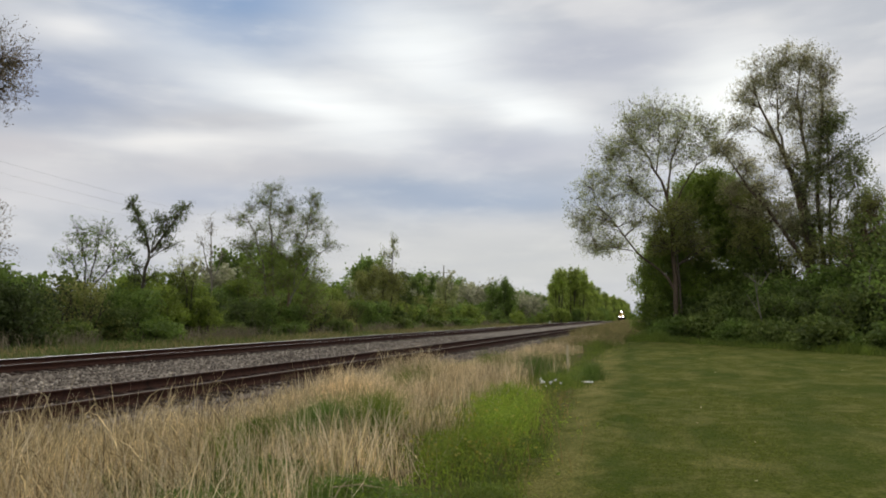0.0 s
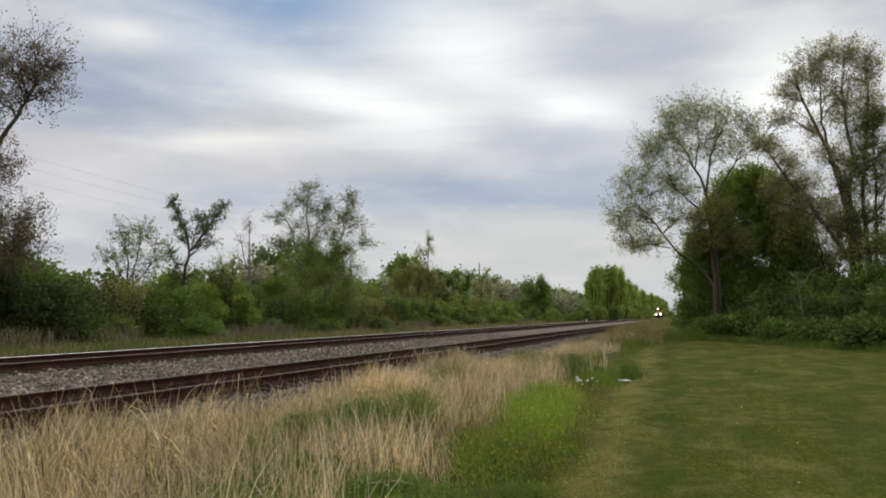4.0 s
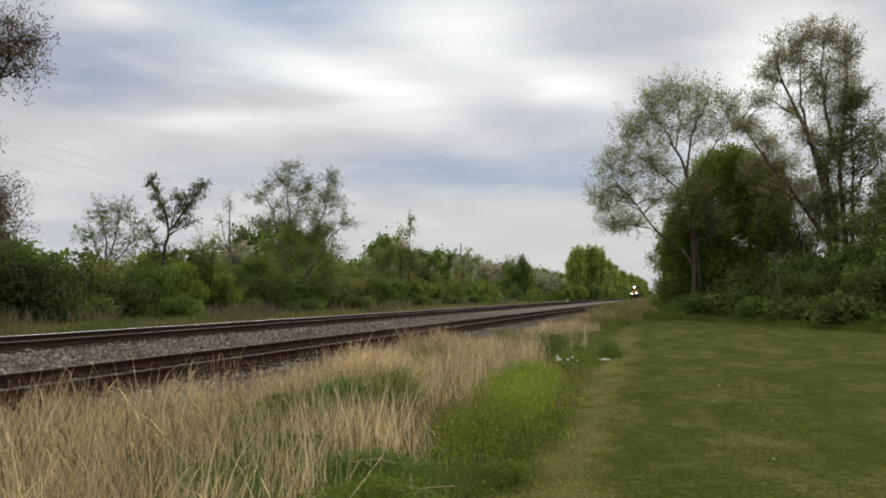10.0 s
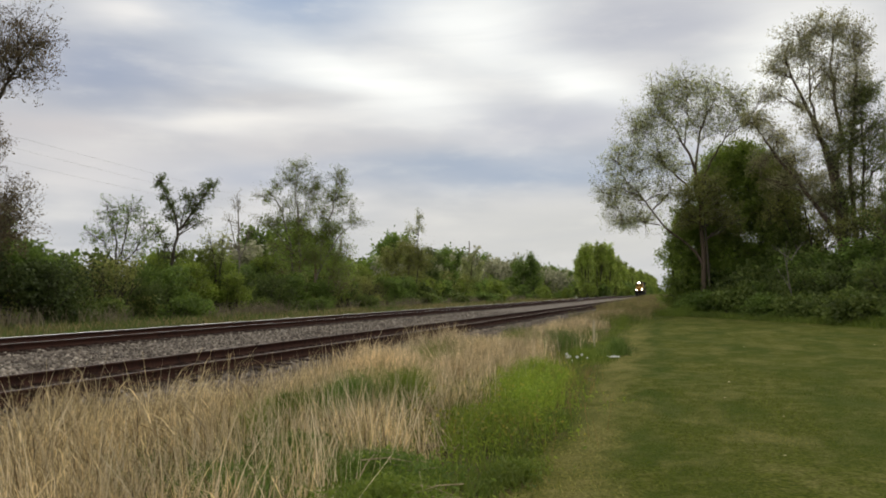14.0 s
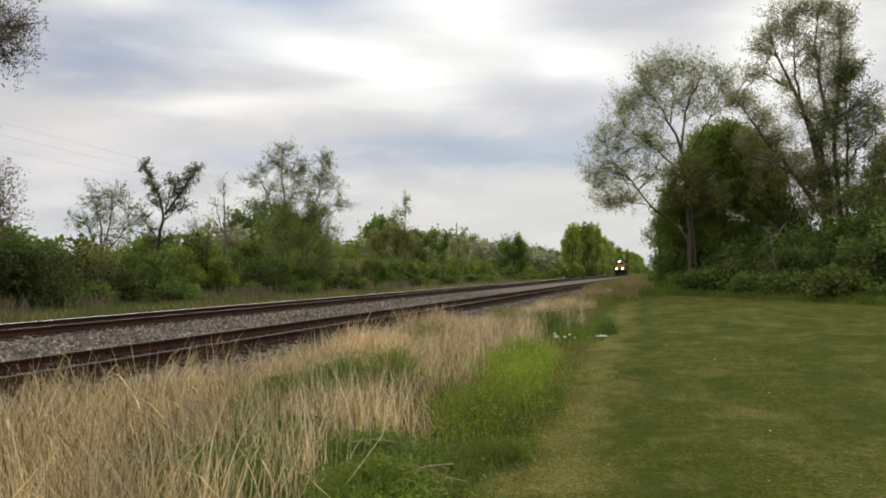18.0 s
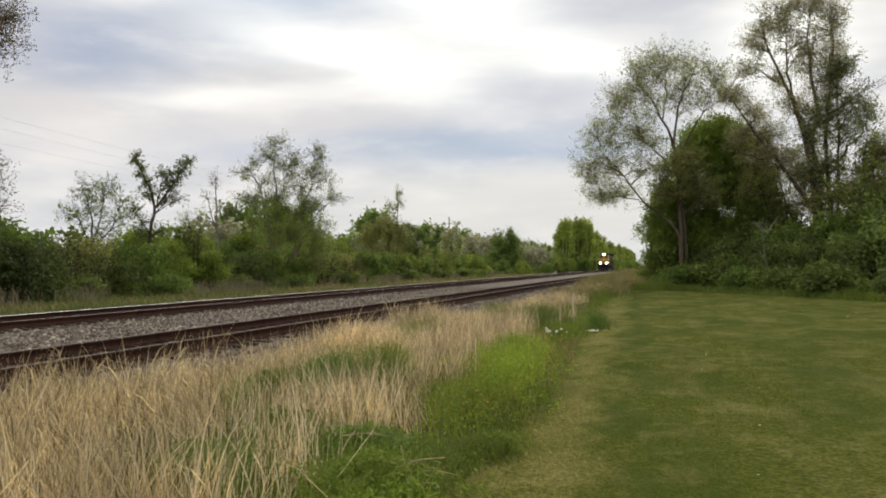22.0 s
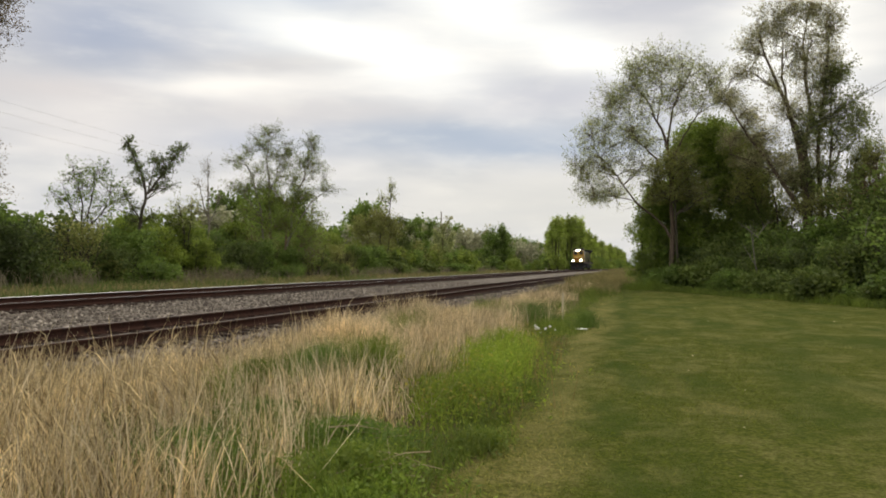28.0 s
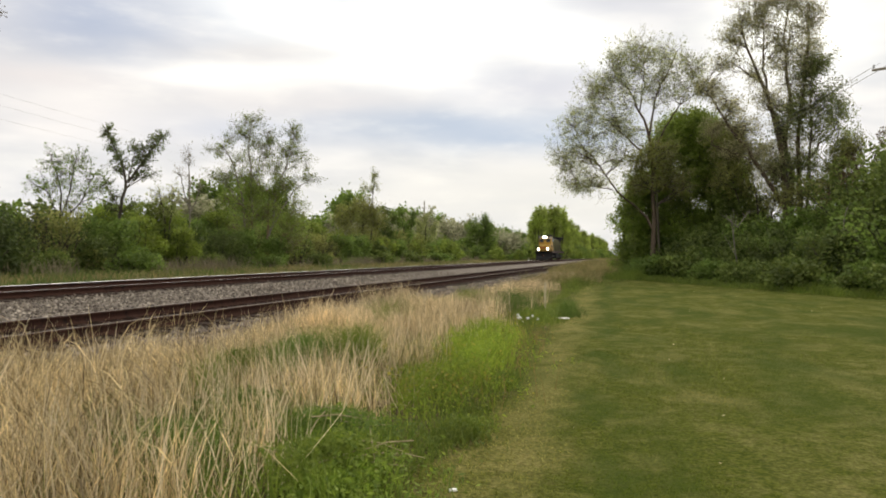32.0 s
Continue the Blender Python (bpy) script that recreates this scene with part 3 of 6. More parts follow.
def crowned(name, label, m, seed, trunks, crowns, leaf=0.15, per=6, twigs=10, fine=8, scatter=0.15, leaf_material=None, bark=None,
            group="", fine_len=0.45, droop=0.0, limb=0.016, slim=0.6, sway=0.03, clump=1.0, layered=0.0, twig_material=None, girth=1.0, spread=1.0):
    """Trunks (lines of x, y, z, r), and limbs that reach into the crown's lobes (x, z, half-width, half-height, limbs) and fork there."""
    rng = np.random.default_rng(seed)
    bark = bark or M_BARK
    ob = thing(name, m, label, "tree", group)
    pool = []
    for line in trunks:
        q = smooth_line(line, 14)
        q[:, 3] *= girth
        q[2:, :2] += rng.normal(0, sway, (12, 2))
        v, f = tubes_var(q[None, :, :3], q[None, :, 3], 10)
        part("trunk", raw("trunk", v, f, bark, True), bark, ob)
        pool.append(q[3:])
    pool = np.concatenate(pool)
    hubs, sizes = [], []
    for cx, cz, rx, rz, count in crowns:
        rx, rz = rx * spread, rz * spread
        ry = (rx + rz) / 2
        u = unit(rng.normal(0, 1, (count, 3))) * (rng.uniform(0.15, 1, (count, 1)) ** 0.5) * 0.78
        hubs.append(np.array((cx, 0, cz)) + u * np.array((rx, ry, rz)))
        sizes.append(np.repeat(np.array(((rx, ry, rz),)) * (1.25 / max(1.0, count ** 0.33)) + 0.3, count, 0))
    hubs, sizes = np.concatenate(hubs), np.concatenate(sizes)
    gap = hubs[:, None] - pool[None, :, :3]
    flat = np.linalg.norm(gap[..., :2], axis=2)
    cost = np.linalg.norm(gap, axis=2) + 2.0 * np.maximum(0, 0.45 * flat - gap[..., 2])
    pick = cost.argmin(1)
    start = pool[pick, :3]
    span = np.linalg.norm(hubs - start, axis=1)
    line = bows(rng, start, hubs, 7, 0.10, 0.10)
    r0 = np.minimum(pool[pick, 3] * 0.75, span * limb + 0.02)
    chunks = [tubes(line, r0, r0 * 0.3, 6)]
    n = len(hubs)
    rep = np.repeat(np.arange(n), twigs)
    a = line[rep, rng.integers(3, 7, len(rep))]
    b = hubs[rep] + unit(rng.normal(0, 1, (len(rep), 3))) * rng.uniform(0.5, 1.25, (len(rep), 1)) * sizes[rep]
    tw = bows(rng, a, b, 5, 0.06 - droop, 0.13)
    r1 = np.full(len(rep), 0.008) + 0.16 * r0[rep]
    chunks.append(tubes(tw, r1, r1 * 0.3, 4))
    fa, fb, fl, fr = sprout(rng, tw, r1, r1 * 0.3, fine, 48, fine_len, 0.15, 0.12 - droop)
    fp = paths(rng, fa, fb, fl, 4, 0.18, 0.03 - droop)
    v, f = tubes(fp, np.maximum(fr * 0.8, 0.005), np.full(len(fr), 0.003), 3)
    twig_material = twig_material or M_TWIG
    tagged(part("twigwork", raw("twigwork", v, f, twig_material, True), twig_material, ob), kind="stuff")
    v, f = merge(chunks)
    tagged(part("branchwork", raw("branchwork", v, f, bark, True), bark, ob), kind="stuff")
    if per:
        leafed = fp[rng.uniform(0, 1, len(fp)) < clump]
        spots = np.repeat(leafed[:, 1:].reshape(-1, 3), max(1, per // 3), 0)
        spots = spots + rng.normal(0, scatter, spots.shape)
        spots = spots[spots[:, 2] > 0.2]
        v, f = leaves(rng, spots, leaf, layered, slim)
        part("crown", raw("crown", v, f, leaf_material), leaf_material, ob)
    return ob


def shrub(name, label, m, seed, width, height, leaf_material, leaf=0.2, n_leaves=2600, stems=9, bare=0.12, group="", bark=None, puffs=16, flat=0.25):
    """A many-stemmed bush: thin stems and lumpy clumps of leaves with gaps between them."""
    rng = np.random.default_rng(seed)
    bark = bark or M_BARK
    ob = thing(name, m, label, "shrub", group)
    az = rng.uniform(0, 2 * np.pi, stems)
    out = rng.uniform(0.1, 0.55, stems)
    way = np.stack((np.cos(az) * out, np.sin(az) * out, np.ones(stems)), 1)
    foot = np.stack((np.cos(az) * width * 0.12, np.sin(az) * width * 0.12, np.full(stems, -0.1)), 1)
    line = paths(rng, foot, way, height * rng.uniform(0.65, 1.02, stems), 7, 0.16, 0.03)
    r0 = np.full(stems, 0.02 + 0.008 * height)
    a, b, c, d = sprout(rng, line, r0, r0 * 0.2, 7 if n_leaves > 2000 else 3, 45, 0.42, 0.25, 0.25)
    twig = paths(rng, a, b, c, 5, 0.16, 0.06)
    v, f = merge([tubes(line, r0, r0 * 0.2, 5), tubes(twig, d, d * 0.3, 3)])
    part("stemwork", raw("stemwork", v, f, bark, True), bark, ob)
    hub = np.stack([rng.uniform(-1, 1, puffs), rng.uniform(-1, 1, puffs), rng.uniform(bare, 1, puffs)], 1)
    shrink = np.sqrt(np.clip(1.15 - hub[:, 2] ** 2, 0.1, 1))
    hub[:, 0] *= shrink * width * 0.42
    hub[:, 1] *= shrink * width * 0.42
    hub[:, 2] *= height * 0.9
    pick = rng.integers(0, puffs, n_leaves * 2 // 3)
    way = unit(rng.normal(0, 1, (len(pick), 3)))
    reach = rng.uniform(0.25, 1, len(pick)) ** 0.45 * rng.uniform(0.85, 1.2, len(pick))
    spot_a = hub[pick] + way * (reach * (0.16 * width + 0.05 * height))[:, None] * np.array((1, 1, 0.85))
    tips = np.repeat(twig[:, 1:].reshape(-1, 3), max(1, n_leaves // 3 // (len(twig) * 4)), 0)
    spot_b = tips + rng.normal(0, 0.16, tips.shape)
    spots = np.concatenate((spot_a, spot_b))
    spots = spots[(spots[:, 2] > 0.02)]
    v, f = leaves(rng, spots, leaf, flat, 0.7)
    part("foliage", raw("foliage", v, f, leaf_material), leaf_material, ob)
    return ob


def blades(rng, xy, z, height, width, lean, bend, segs=3, head=0.0, hook=0.0, course=None):
    """Grass blades: strips that taper and bow over. head > 0 thickens the last piece into a drooping seed head."""
    n = len(xy)
    az, face = rng.uniform(0, 2 * np.pi, n), rng.uniform(0, 2 * np.pi, n)
    if course is not None:
        az = course
    h = height * rng.uniform(0.55, 1.12, n)
    t = np.linspace(0, 1, segs + 1)
    lean = lean * rng.uniform(0.2, 1.3, n)
    bow = bend * rng.uniform(0.2, 1.4, n)
    out = h[:, None] * (lean[:, None] * t + bow[:, None] * t ** 3)
    up = h[:, None] * (t - 0.35 * bow[:, None] * t ** 3 - hook * t ** 6)
    mid = np.stack((xy[:, :1] + np.cos(az)[:, None] * out, xy[:, 1:] + np.sin(az)[:, None] * out, z[:, None] + up), -1)
    w = width * rng.uniform(0.7, 1.3, n)[:, None] * (1 - 0.85 * t)[None, :]
    if head:
        w[:, -2] = head * rng.uniform(0.6, 1.2, n)
        w[:, -1] = head * 0.3
    side = np.stack((np.cos(face), np.sin(face), np.zeros(n)), -1)[:, None] * w[..., None] * 0.5
    v = np.stack((mid - side, mid + side), 2).reshape(-1, 3)
    i = np.arange(n)[:, None] * (segs + 1) * 2 + np.arange(segs)[None, :] * 2
    return v, np.stack((i, i + 1, i + 3, i + 2), -1).reshape(-1, 4)


# ---- the lie of the land: x across, y along the railway, z up ----
NEAR_X, FAR_X, GAUGE = -10.03, -18.29, 1.435
BEND_FROM, BEND = 250.0, 0.000222


def drift(y):
    """The tracks bear off slightly far away."""
    return -BEND * np.maximum(np.asarray(y, float) - BEND_FROM, 0.0) ** 2


def grade(y):
    """The line falls gently in the distance."""
    return -2.0 * (1.0 - np.exp(-1.53e-5 * np.maximum(np.asarray(y, float) - 140.0, 0.0) ** 2))


PROFILE_X = (-3000, -60, -34, -24, -21.4, -19.9, -16.6, -14.0, -11.7, -8.3, -7.3, -5.5, -3.2, -1.4, 3, 20, 3000)
PROFILE_Z = (-0.2, -0.2, -0.15, -0.18, -0.25, -0.12, -0.12, -0.15, -0.15, -0.15, -0.25, -0.22, -0.10, 0.0, 0.0, 0.0, 0.0)


def land(x, y):
    """Height of the ground."""
    x, y = np.asarray(x, float), np.asarray(y, float)
    return np.interp(x - drift(y), PROFILE_X, PROFILE_Z) + grade(y)


def edge_x(y):
    """Where the mown lawn meets the long grass."""
    return -1.4 - 0.05 * y


def sheet(xs, ys):
    gx, gy = np.meshgrid(xs, ys)
    gz = land(gx, gy)
    near = np.exp(-(np.abs(gx) + np.abs(gy)) / 60.0)
    gz = gz + near * 0.05 * (np.sin(gx * 1.3 + 0.4 * gy) * np.sin(gy * 0.7 + gx * 0.2))
    n, k = gx.shape
    i = np.arange(n - 1)[:, None] * k + np.arange(k - 1)[None, :]
    return np.stack((gx, gy, gz), -1).reshape(-1, 3), np.stack((i, i + 1, i + k + 1, i + k), -1).reshape(-1, 4)


gxs = np.unique(np.concatenate((np.array((-3000, -800, -200, -100, -60, -45, 45, 60, 100, 200, 800, 3000.0)), np.arange(-36, 36.1, 0.5))))
gys = np.unique(np.concatenate((np.array((-3000, -300, -60, -30.0)), np.arange(-15, 60, 0.75), np.arange(60, 200, 10.0),
                                np.arange(200, 520, 20.0), np.array((700, 1200, 3000.0)))))
v, f = sheet(gxs, gys)
ground = tagged(new("ground", raw("ground", v, f, M_GROUND, True)), "mown green lawn beside rough thatch and soil", "ground", kind="structure")

# cloud backdrop, far behind everything
az = np.radians(np.linspace(80, -56, 69))
el = np.radians(np.linspace(-2.5, 36, 24))
ga, ge = np.meshgrid(az, el)
R_SKY = 2600.0
v = np.stack((-np.sin(ga) * np.cos(ge) * R_SKY, np.cos(ga) * np.cos(ge) * R_SKY, np.sin(ge) * R_SKY), -1).reshape(-1, 3)
i = np.arange(23)[:, None] * 69 + np.arange(68)[None, :]
clouds = tagged(new("cloud_backdrop", raw("cloud_backdrop", v, np.stack((i, i + 1, i + 70, i + 69), -1).reshape(-1, 4), M_CLOUD, True)),
                "broken grey and white cloud with blue openings", "sky", kind="structure")

# ---- railway ----
BED_X = np.array((-21.5, -20.7, -20.0, -19.6, -17.0, -16.5, -14.8, -13.0, -11.7, -11.3, -8.75, -8.35, -7.7, -7.25))
BED_Z = np.array((-0.30, -0.12, 0.02, 0.055, 0.035, 0.00, -0.02, -0.02, -0.01, 0.02, 0.00, -0.03, -0.18, -0.30))


def ballast_bed():
    xs = np.unique(np.concatenate((BED_X, np.arange(-21.25, -7.3, 0.35))))
    ys = np.concatenate((np.arange(-30, 60, 0.5), np.arange(60, 200, 5.0), np.arange(200, 425, 15.0)))
    gx, gy = np.meshgrid(xs, ys)
    rng = np.random.default_rng(5)
    gz = np.interp(gx, BED_X, BED_Z) + rng.normal(0, 0.012, gx.shape) * ((gx > -21.3) & (gx < -7.4))
    gx, gz = gx + drift(gy), gz + grade(gy)
    n, k = gx.shape
    i = np.arange(n - 1)[:, None] * k + np.arange(k - 1)[None, :]
    me = raw("ballast_bed", np.stack((gx, gy, gz), -1).reshape(-1, 3), np.stack((i, i + 1, i + k + 1, i + k), -1).reshape(-1, 4), M_BALLAST, True)
    bed = tagged(new("ballast_bed", me), "grey crushed-stone ballast under two railway tracks", "ballast", kind="structure")
    # loose stones on top
    n = 30000
    y = 2 + 58 * rng.uniform(0, 1, n) ** 1.4
    x = rng.uniform(-20.6, -7.5, n)
    base = np.array(((1, 0, 0), (-1, 0, 0), (0, 1, 0), (0, -1, 0), (0, 0, 1), (0, 0, -1.0)))
    tri = np.array(((0, 2, 4), (2, 1, 4), (1, 3, 4), (3, 0, 4), (2, 0, 5), (1, 2, 5), (3, 1, 5), (0, 3, 5)))
    size = rng.uniform(0.022, 0.070, (n, 1, 1)) * rng.uniform(0.7, 1.2, (n, 6, 1))
    turn = rng.normal(0, 1, (n, 3, 3))
    turn, _ = np.linalg.qr(turn)
    vv = np.einsum("ab,nbc->nac", base, turn) * size
    vv = vv + np.stack((x, y, np.interp(x, BED_X, BED_Z) + 0.008), -1)[:, None]
    ff = tri[None] + (np.arange(n) * 6)[:, None, None]
    tagged(new("loose_ballast", raw("loose_ballast", vv.reshape(-1, 3), ff.reshape(-1, 3), M_STONE)),
           "angular grey and pale crushed stones lying loose between the tracks", "gravel", kind="stuff")
    return bed


RAIL_SHAPE = ((-0.076, 0), (0.076, 0), (0.076, 0.014), (0.02, 0.032), (0.009, 0.05), (0.009, 0.130), (0.036, 0.146), (0.0375, 0.176),
              (0.028, 0.186), (-0.028, 0.186), (-0.0375, 0.176), (-0.036, 0.146), (-0.009, 0.130), (-0.009, 0.05), (-0.02, 0.032), (-0.076, 0.014))


def rail_mesh(x, top, head, worn=False):
    ys = np.concatenate((np.arange(-30, 250, 10.0), np.arange(250, 421, 10.0)))
    shape = np.array(RAIL_SHAPE)
    k = len(shape)
    v = np.stack((x + drift(ys)[:, None] + shape[None, :, 0], np.repeat(ys[:, None], k, 1), grade(ys)[:, None] + (top - 0.186 + shape[:, 1])[None]), -1)
    i = np.arange(len(ys) - 1)[:, None] * k
    j = np.arange(k)
    f = np.stack((i + j, i + (j + 1) % k, i + k + (j + 1) % k, i + k + j), -1)
    me = raw("rail", v.reshape(-1, 3), f.reshape(-1, 4), M_RUST)
    me.materials.append(head)
    slot = np.zeros(f.shape[:2], np.int32)
    slot[:, 8] = 1
    if worn:
        slot[:, 7] = 1
    me.polygons.foreach_set("material_index", slot.ravel())
    return me


def track(centre, top_near, top_far, label, seed, head):
    ob = thing("railway_track", Matrix.Identity(4), label, "railway track", "railway tracks", "structure")
    part("rail", rail_mesh(centre + GAUGE / 2 + 0.037, top_near, head), M_RUST, ob, "rusty steel rail with a worn shiny top")
    part("rail", rail_mesh(centre - GAUGE / 2 - 0.037, top_far, head, head is M_RAILTOP), M_RUST, ob, "rusty steel rail with a worn shiny top")
    rng = np.random.default_rng(seed)
    tilt = math.degrees(math.atan2(top_far - top_near, GAUGE))
    z = (top_near + top_far) / 2 - 0.186 - 0.012 - 0.09
    shapes = []
    for s in range(4):
        bm = box((2.55 + 0.02 * s, 0.225, 0.18), bevel=0.012)
        for vert in bm.verts:
            vert.co += Vector(rng.normal(0, 0.004, 3))
        me = bpy.data.meshes.new("tie")
        bm.to_mesh(me)
        bm.free()
        me.materials.append(M_TIE)
        shapes.append(me)
    plate = bpy.data.meshes.new("tie_plate")
    bm = box((0.36, 0.18, 0.016), bevel=0.003)
    bm.to_mesh(plate)
    bm.free()
    plate.materials.append(M_RUST)
    y, count = 1.0, 0
    far_ties = []
    while y < 330:
        jit = rng.normal(0, 0.02, 3)
        x = centre + float(drift(y)) + jit[0]
        if count < 150:
            tie = attach(new("tie", shapes[count % 4]), ob)
            tie.matrix_basis = pose(x, y, z, 0, tilt, jit[1] * 40)
            for side in (-1, 1):
                p = attach(new("tie_plate", plate), tie)
                p.matrix_basis = pose(side * (GAUGE / 2 + 0.037), 0, 0.097)
        else:
            far_ties.append((x, y))
        y += 0.53
        count += 1
    bm = bmesh.new()
    chunk_v, chunk_f = [], []
    cube = np.array([(a, b, c) for a in (-1.27, 1.27) for b in (-0.11, 0.11) for c in (-0.09, 0.09)])
    quads = np.array(((0, 1, 3, 2), (4, 6, 7, 5), (0, 4, 5, 1), (2, 3, 7, 6), (0, 2, 6, 4), (1, 5, 7, 3)))
    bm.free()
    for i, (x, y) in enumerate(far_ties):
        chunk_v.append(cube + np.array((x, y, z + float(grade(y)))))
        chunk_f.append(quads + 8 * i)
    rest = part("distant_ties", raw("distant_ties", np.concatenate(chunk_v), np.concatenate(chunk_f), M_TIE), M_TIE, ob)
    tagged(rest, kind="stuff")
    return ob


ballast_bed()
track(NEAR_X, 0.265, 0.300, "railway track with dark ties and rusty rails beside dry grass", 11, M_RAILTOP_DULL)
track(FAR_X, 0.296, 0.364, "railway track with dark ties and rusty rails beyond the gravel", 12, M_RAILTOP)

# ---- trees on the lawn's far side ----
def rise(x, y, turn=0.0, size=1.0, sink=0.05):
    """A pose on the ground, turned about z, with a size."""
    return Matrix.LocRotScale((x, y, float(land(x, y)) - sink), Euler((0, 0, radians(turn))), (size, size, size))


# wide, half-leafed tree whose long limbs lean out over the track side
crowned("spreading_tree", "tall sparse tree with young grey-green leaves and long leaning limbs", rise(0.3, 57.0), 21,
        (((0, 0, -0.1, 0.44), (0.2, 0, 3.6, 0.37), (0.1, 0, 7, 0.31), (-0.1, 0.1, 10, 0.25), (-0.5, 0, 11.0, 0.20), (-1.1, 0, 12.4, 0.15), (-1.8, 0.1, 13.6, 0.11), (-2.8, 0.2, 15.0, 0.07), (-3.5, 0.2, 16.0, 0.03)),
         ((-0.3, 0, 10.3, 0.18), (0.1, -0.2, 13.2, 0.13), (1.0, -0.3, 15.0, 0.09), (1.6, -0.3, 16.3, 0.03)),
         ((-1.0, 0, 12.1, 0.11), (-0.7, 0.4, 14.8, 0.08), (-0.8, 0.5, 17.0, 0.03)),
         ((0.2, 0, 3.2, 0.22), (-0.4, 0, 4.6, 0.19), (-1.6, -0.1, 5.5, 0.16), (-2.8, -0.1, 6.4, 0.13), (-3.6, 0, 7.9, 0.10), (-4.8, 0.2, 9.5, 0.07), (-6.0, 0.2, 10.8, 0.03)),
         ((0, 0, 8.2, 0.17), (-1.5, 0.6, 10.0, 0.13), (-3.2, 0.9, 11.5, 0.09), (-4.8, 0.9, 12.8, 0.03)),
         ((-2.8, -0.1, 6.4, 0.08), (-4.4, -0.5, 6.7, 0.06), (-5.8, -0.6, 6.2, 0.03)),
         ((0.1, 0, 9.4, 0.14), (1.4, 0.4, 12.0, 0.10), (2.6, 0.5, 14.2, 0.04))),
        ((-0.8, 16.2, 1.5, 1.3, 11), (-2.7, 15.4, 1.5, 1.3, 11), (1.2, 15.5, 1.3, 1.2, 9), (2.7, 14.0, 1.2, 1.2, 8), (-4.2, 13.6, 1.3, 1.3, 10),
         (-2.3, 13.3, 1.4, 1.1, 7), (-0.2, 13.8, 1.3, 1.1, 7), (-5.3, 11.6, 1.2, 1.3, 10), (-3.5, 11.4, 1.3, 1.1, 8), (-6.4, 9.5, 0.8, 1.3, 8),
         (-5.0, 9.0, 1.2, 1.2, 9), (-5.5, 6.9, 1.0, 0.8, 7), (-4.0, 7.0, 0.9, 0.8, 5), (-1.7, 11.0, 1.5, 1.1, 8), (-2.2, 9.2, 1.2, 1.0, 6), (1.4, 13.2, 1.3, 1.0, 6)),
        leaf=0.115, per=9, twigs=9, fine=6, scatter=0.12, leaf_material=L_GREY, fine_len=0.62, slim=0.5, clump=0.55, limb=0.014, twig_material=M_TWIG_DARK, sway=0.06, girth=0.47, spread=1.3, bark=M_BARK_BROWN)
# round fresh tree behind its trunk
crowned("round_tree", "dense round tree in fresh green leaf behind a bare trunk", rise(2.75, 59.8, 0, 1.05), 22,
        (((0, 0, -0.1, 0.3), (0.1, 0, 3, 0.25), (0, 0, 6, 0.18), (0.1, 0, 10, 0.06)), ((0.6, 0, -0.1, 0.2), (1.2, 0, 3, 0.16), (2.0, 0, 7, 0.06)),
         ((-0.6, 0, -0.1, 0.2), (-1.2, 0, 3, 0.16), (-1.8, 0, 7, 0.06))),
        ((-0.1, 10.5, 1.9, 1.6, 24), (-1.6, 9.4, 1.4, 1.6, 13), (1.9, 9.4, 1.7, 1.7, 18), (3.0, 8.0, 1.2, 1.5, 10), (0.2, 7.2, 2.6, 2.1, 22), (2.6, 6.6, 1.5, 2.0, 12), (-2.3, 6.4, 1.4, 2.0, 13), (-2.9, 3.6, 1.4, 1.8, 10),
         (-0.2, 3.6, 3.0, 2.2, 20), (2.6, 3.2, 1.8, 2.0, 12)),
        leaf=0.17, per=24, twigs=9, fine=5, scatter=0.22, leaf_material=L_FRESH, layered=0.15, clump=0.8)
crowned("slim_tree", "slim green tree leafed down to the ground at the thicket's end", rise(-1.2, 58.2), 29,
        (((0, 0, -0.1, 0.15), (0.1, 0, 3, 0.11), (0.2, 0, 7.4, 0.03)), ((0.3, 0, -0.1, 0.1), (-0.5, 0, 3, 0.08), (-0.6, 0, 5.6, 0.02))),
        ((0.2, 6.2, 0.8, 1.4, 8), (-0.2, 4.4, 1.0, 1.5, 10), (0.4, 2.4, 1.3, 1.5, 11), (-0.5, 1.6, 0.8, 1.0, 6)),
        leaf=0.16, per=15, twigs=8, fine=5, scatter=0.17, leaf_material=L_FRESH, layered=0.1)
crowned("olive_tree", "thin olive-green tree hung round a bare trunk", rise(0.3, 56.2), 30,
        (((0.6, 0.6, -0.1, 0.10), (0.4, 0.5, 4, 0.08), (0, 0, 9.4, 0.03)),),
        ((-0.9, 8.4, 1.2, 1.1, 9), (0.5, 9.0, 1.3, 1.1, 9), (-1.3, 6.9, 0.9, 0.9, 6), (0.9, 7.4, 1.3, 1.0, 8), (1.9, 6.4, 1.2, 1.2, 6)),
        leaf=0.13, per=9, twigs=8, fine=5, scatter=0.14, leaf_material=L_OLIVE, clump=0.65, droop=0.05)
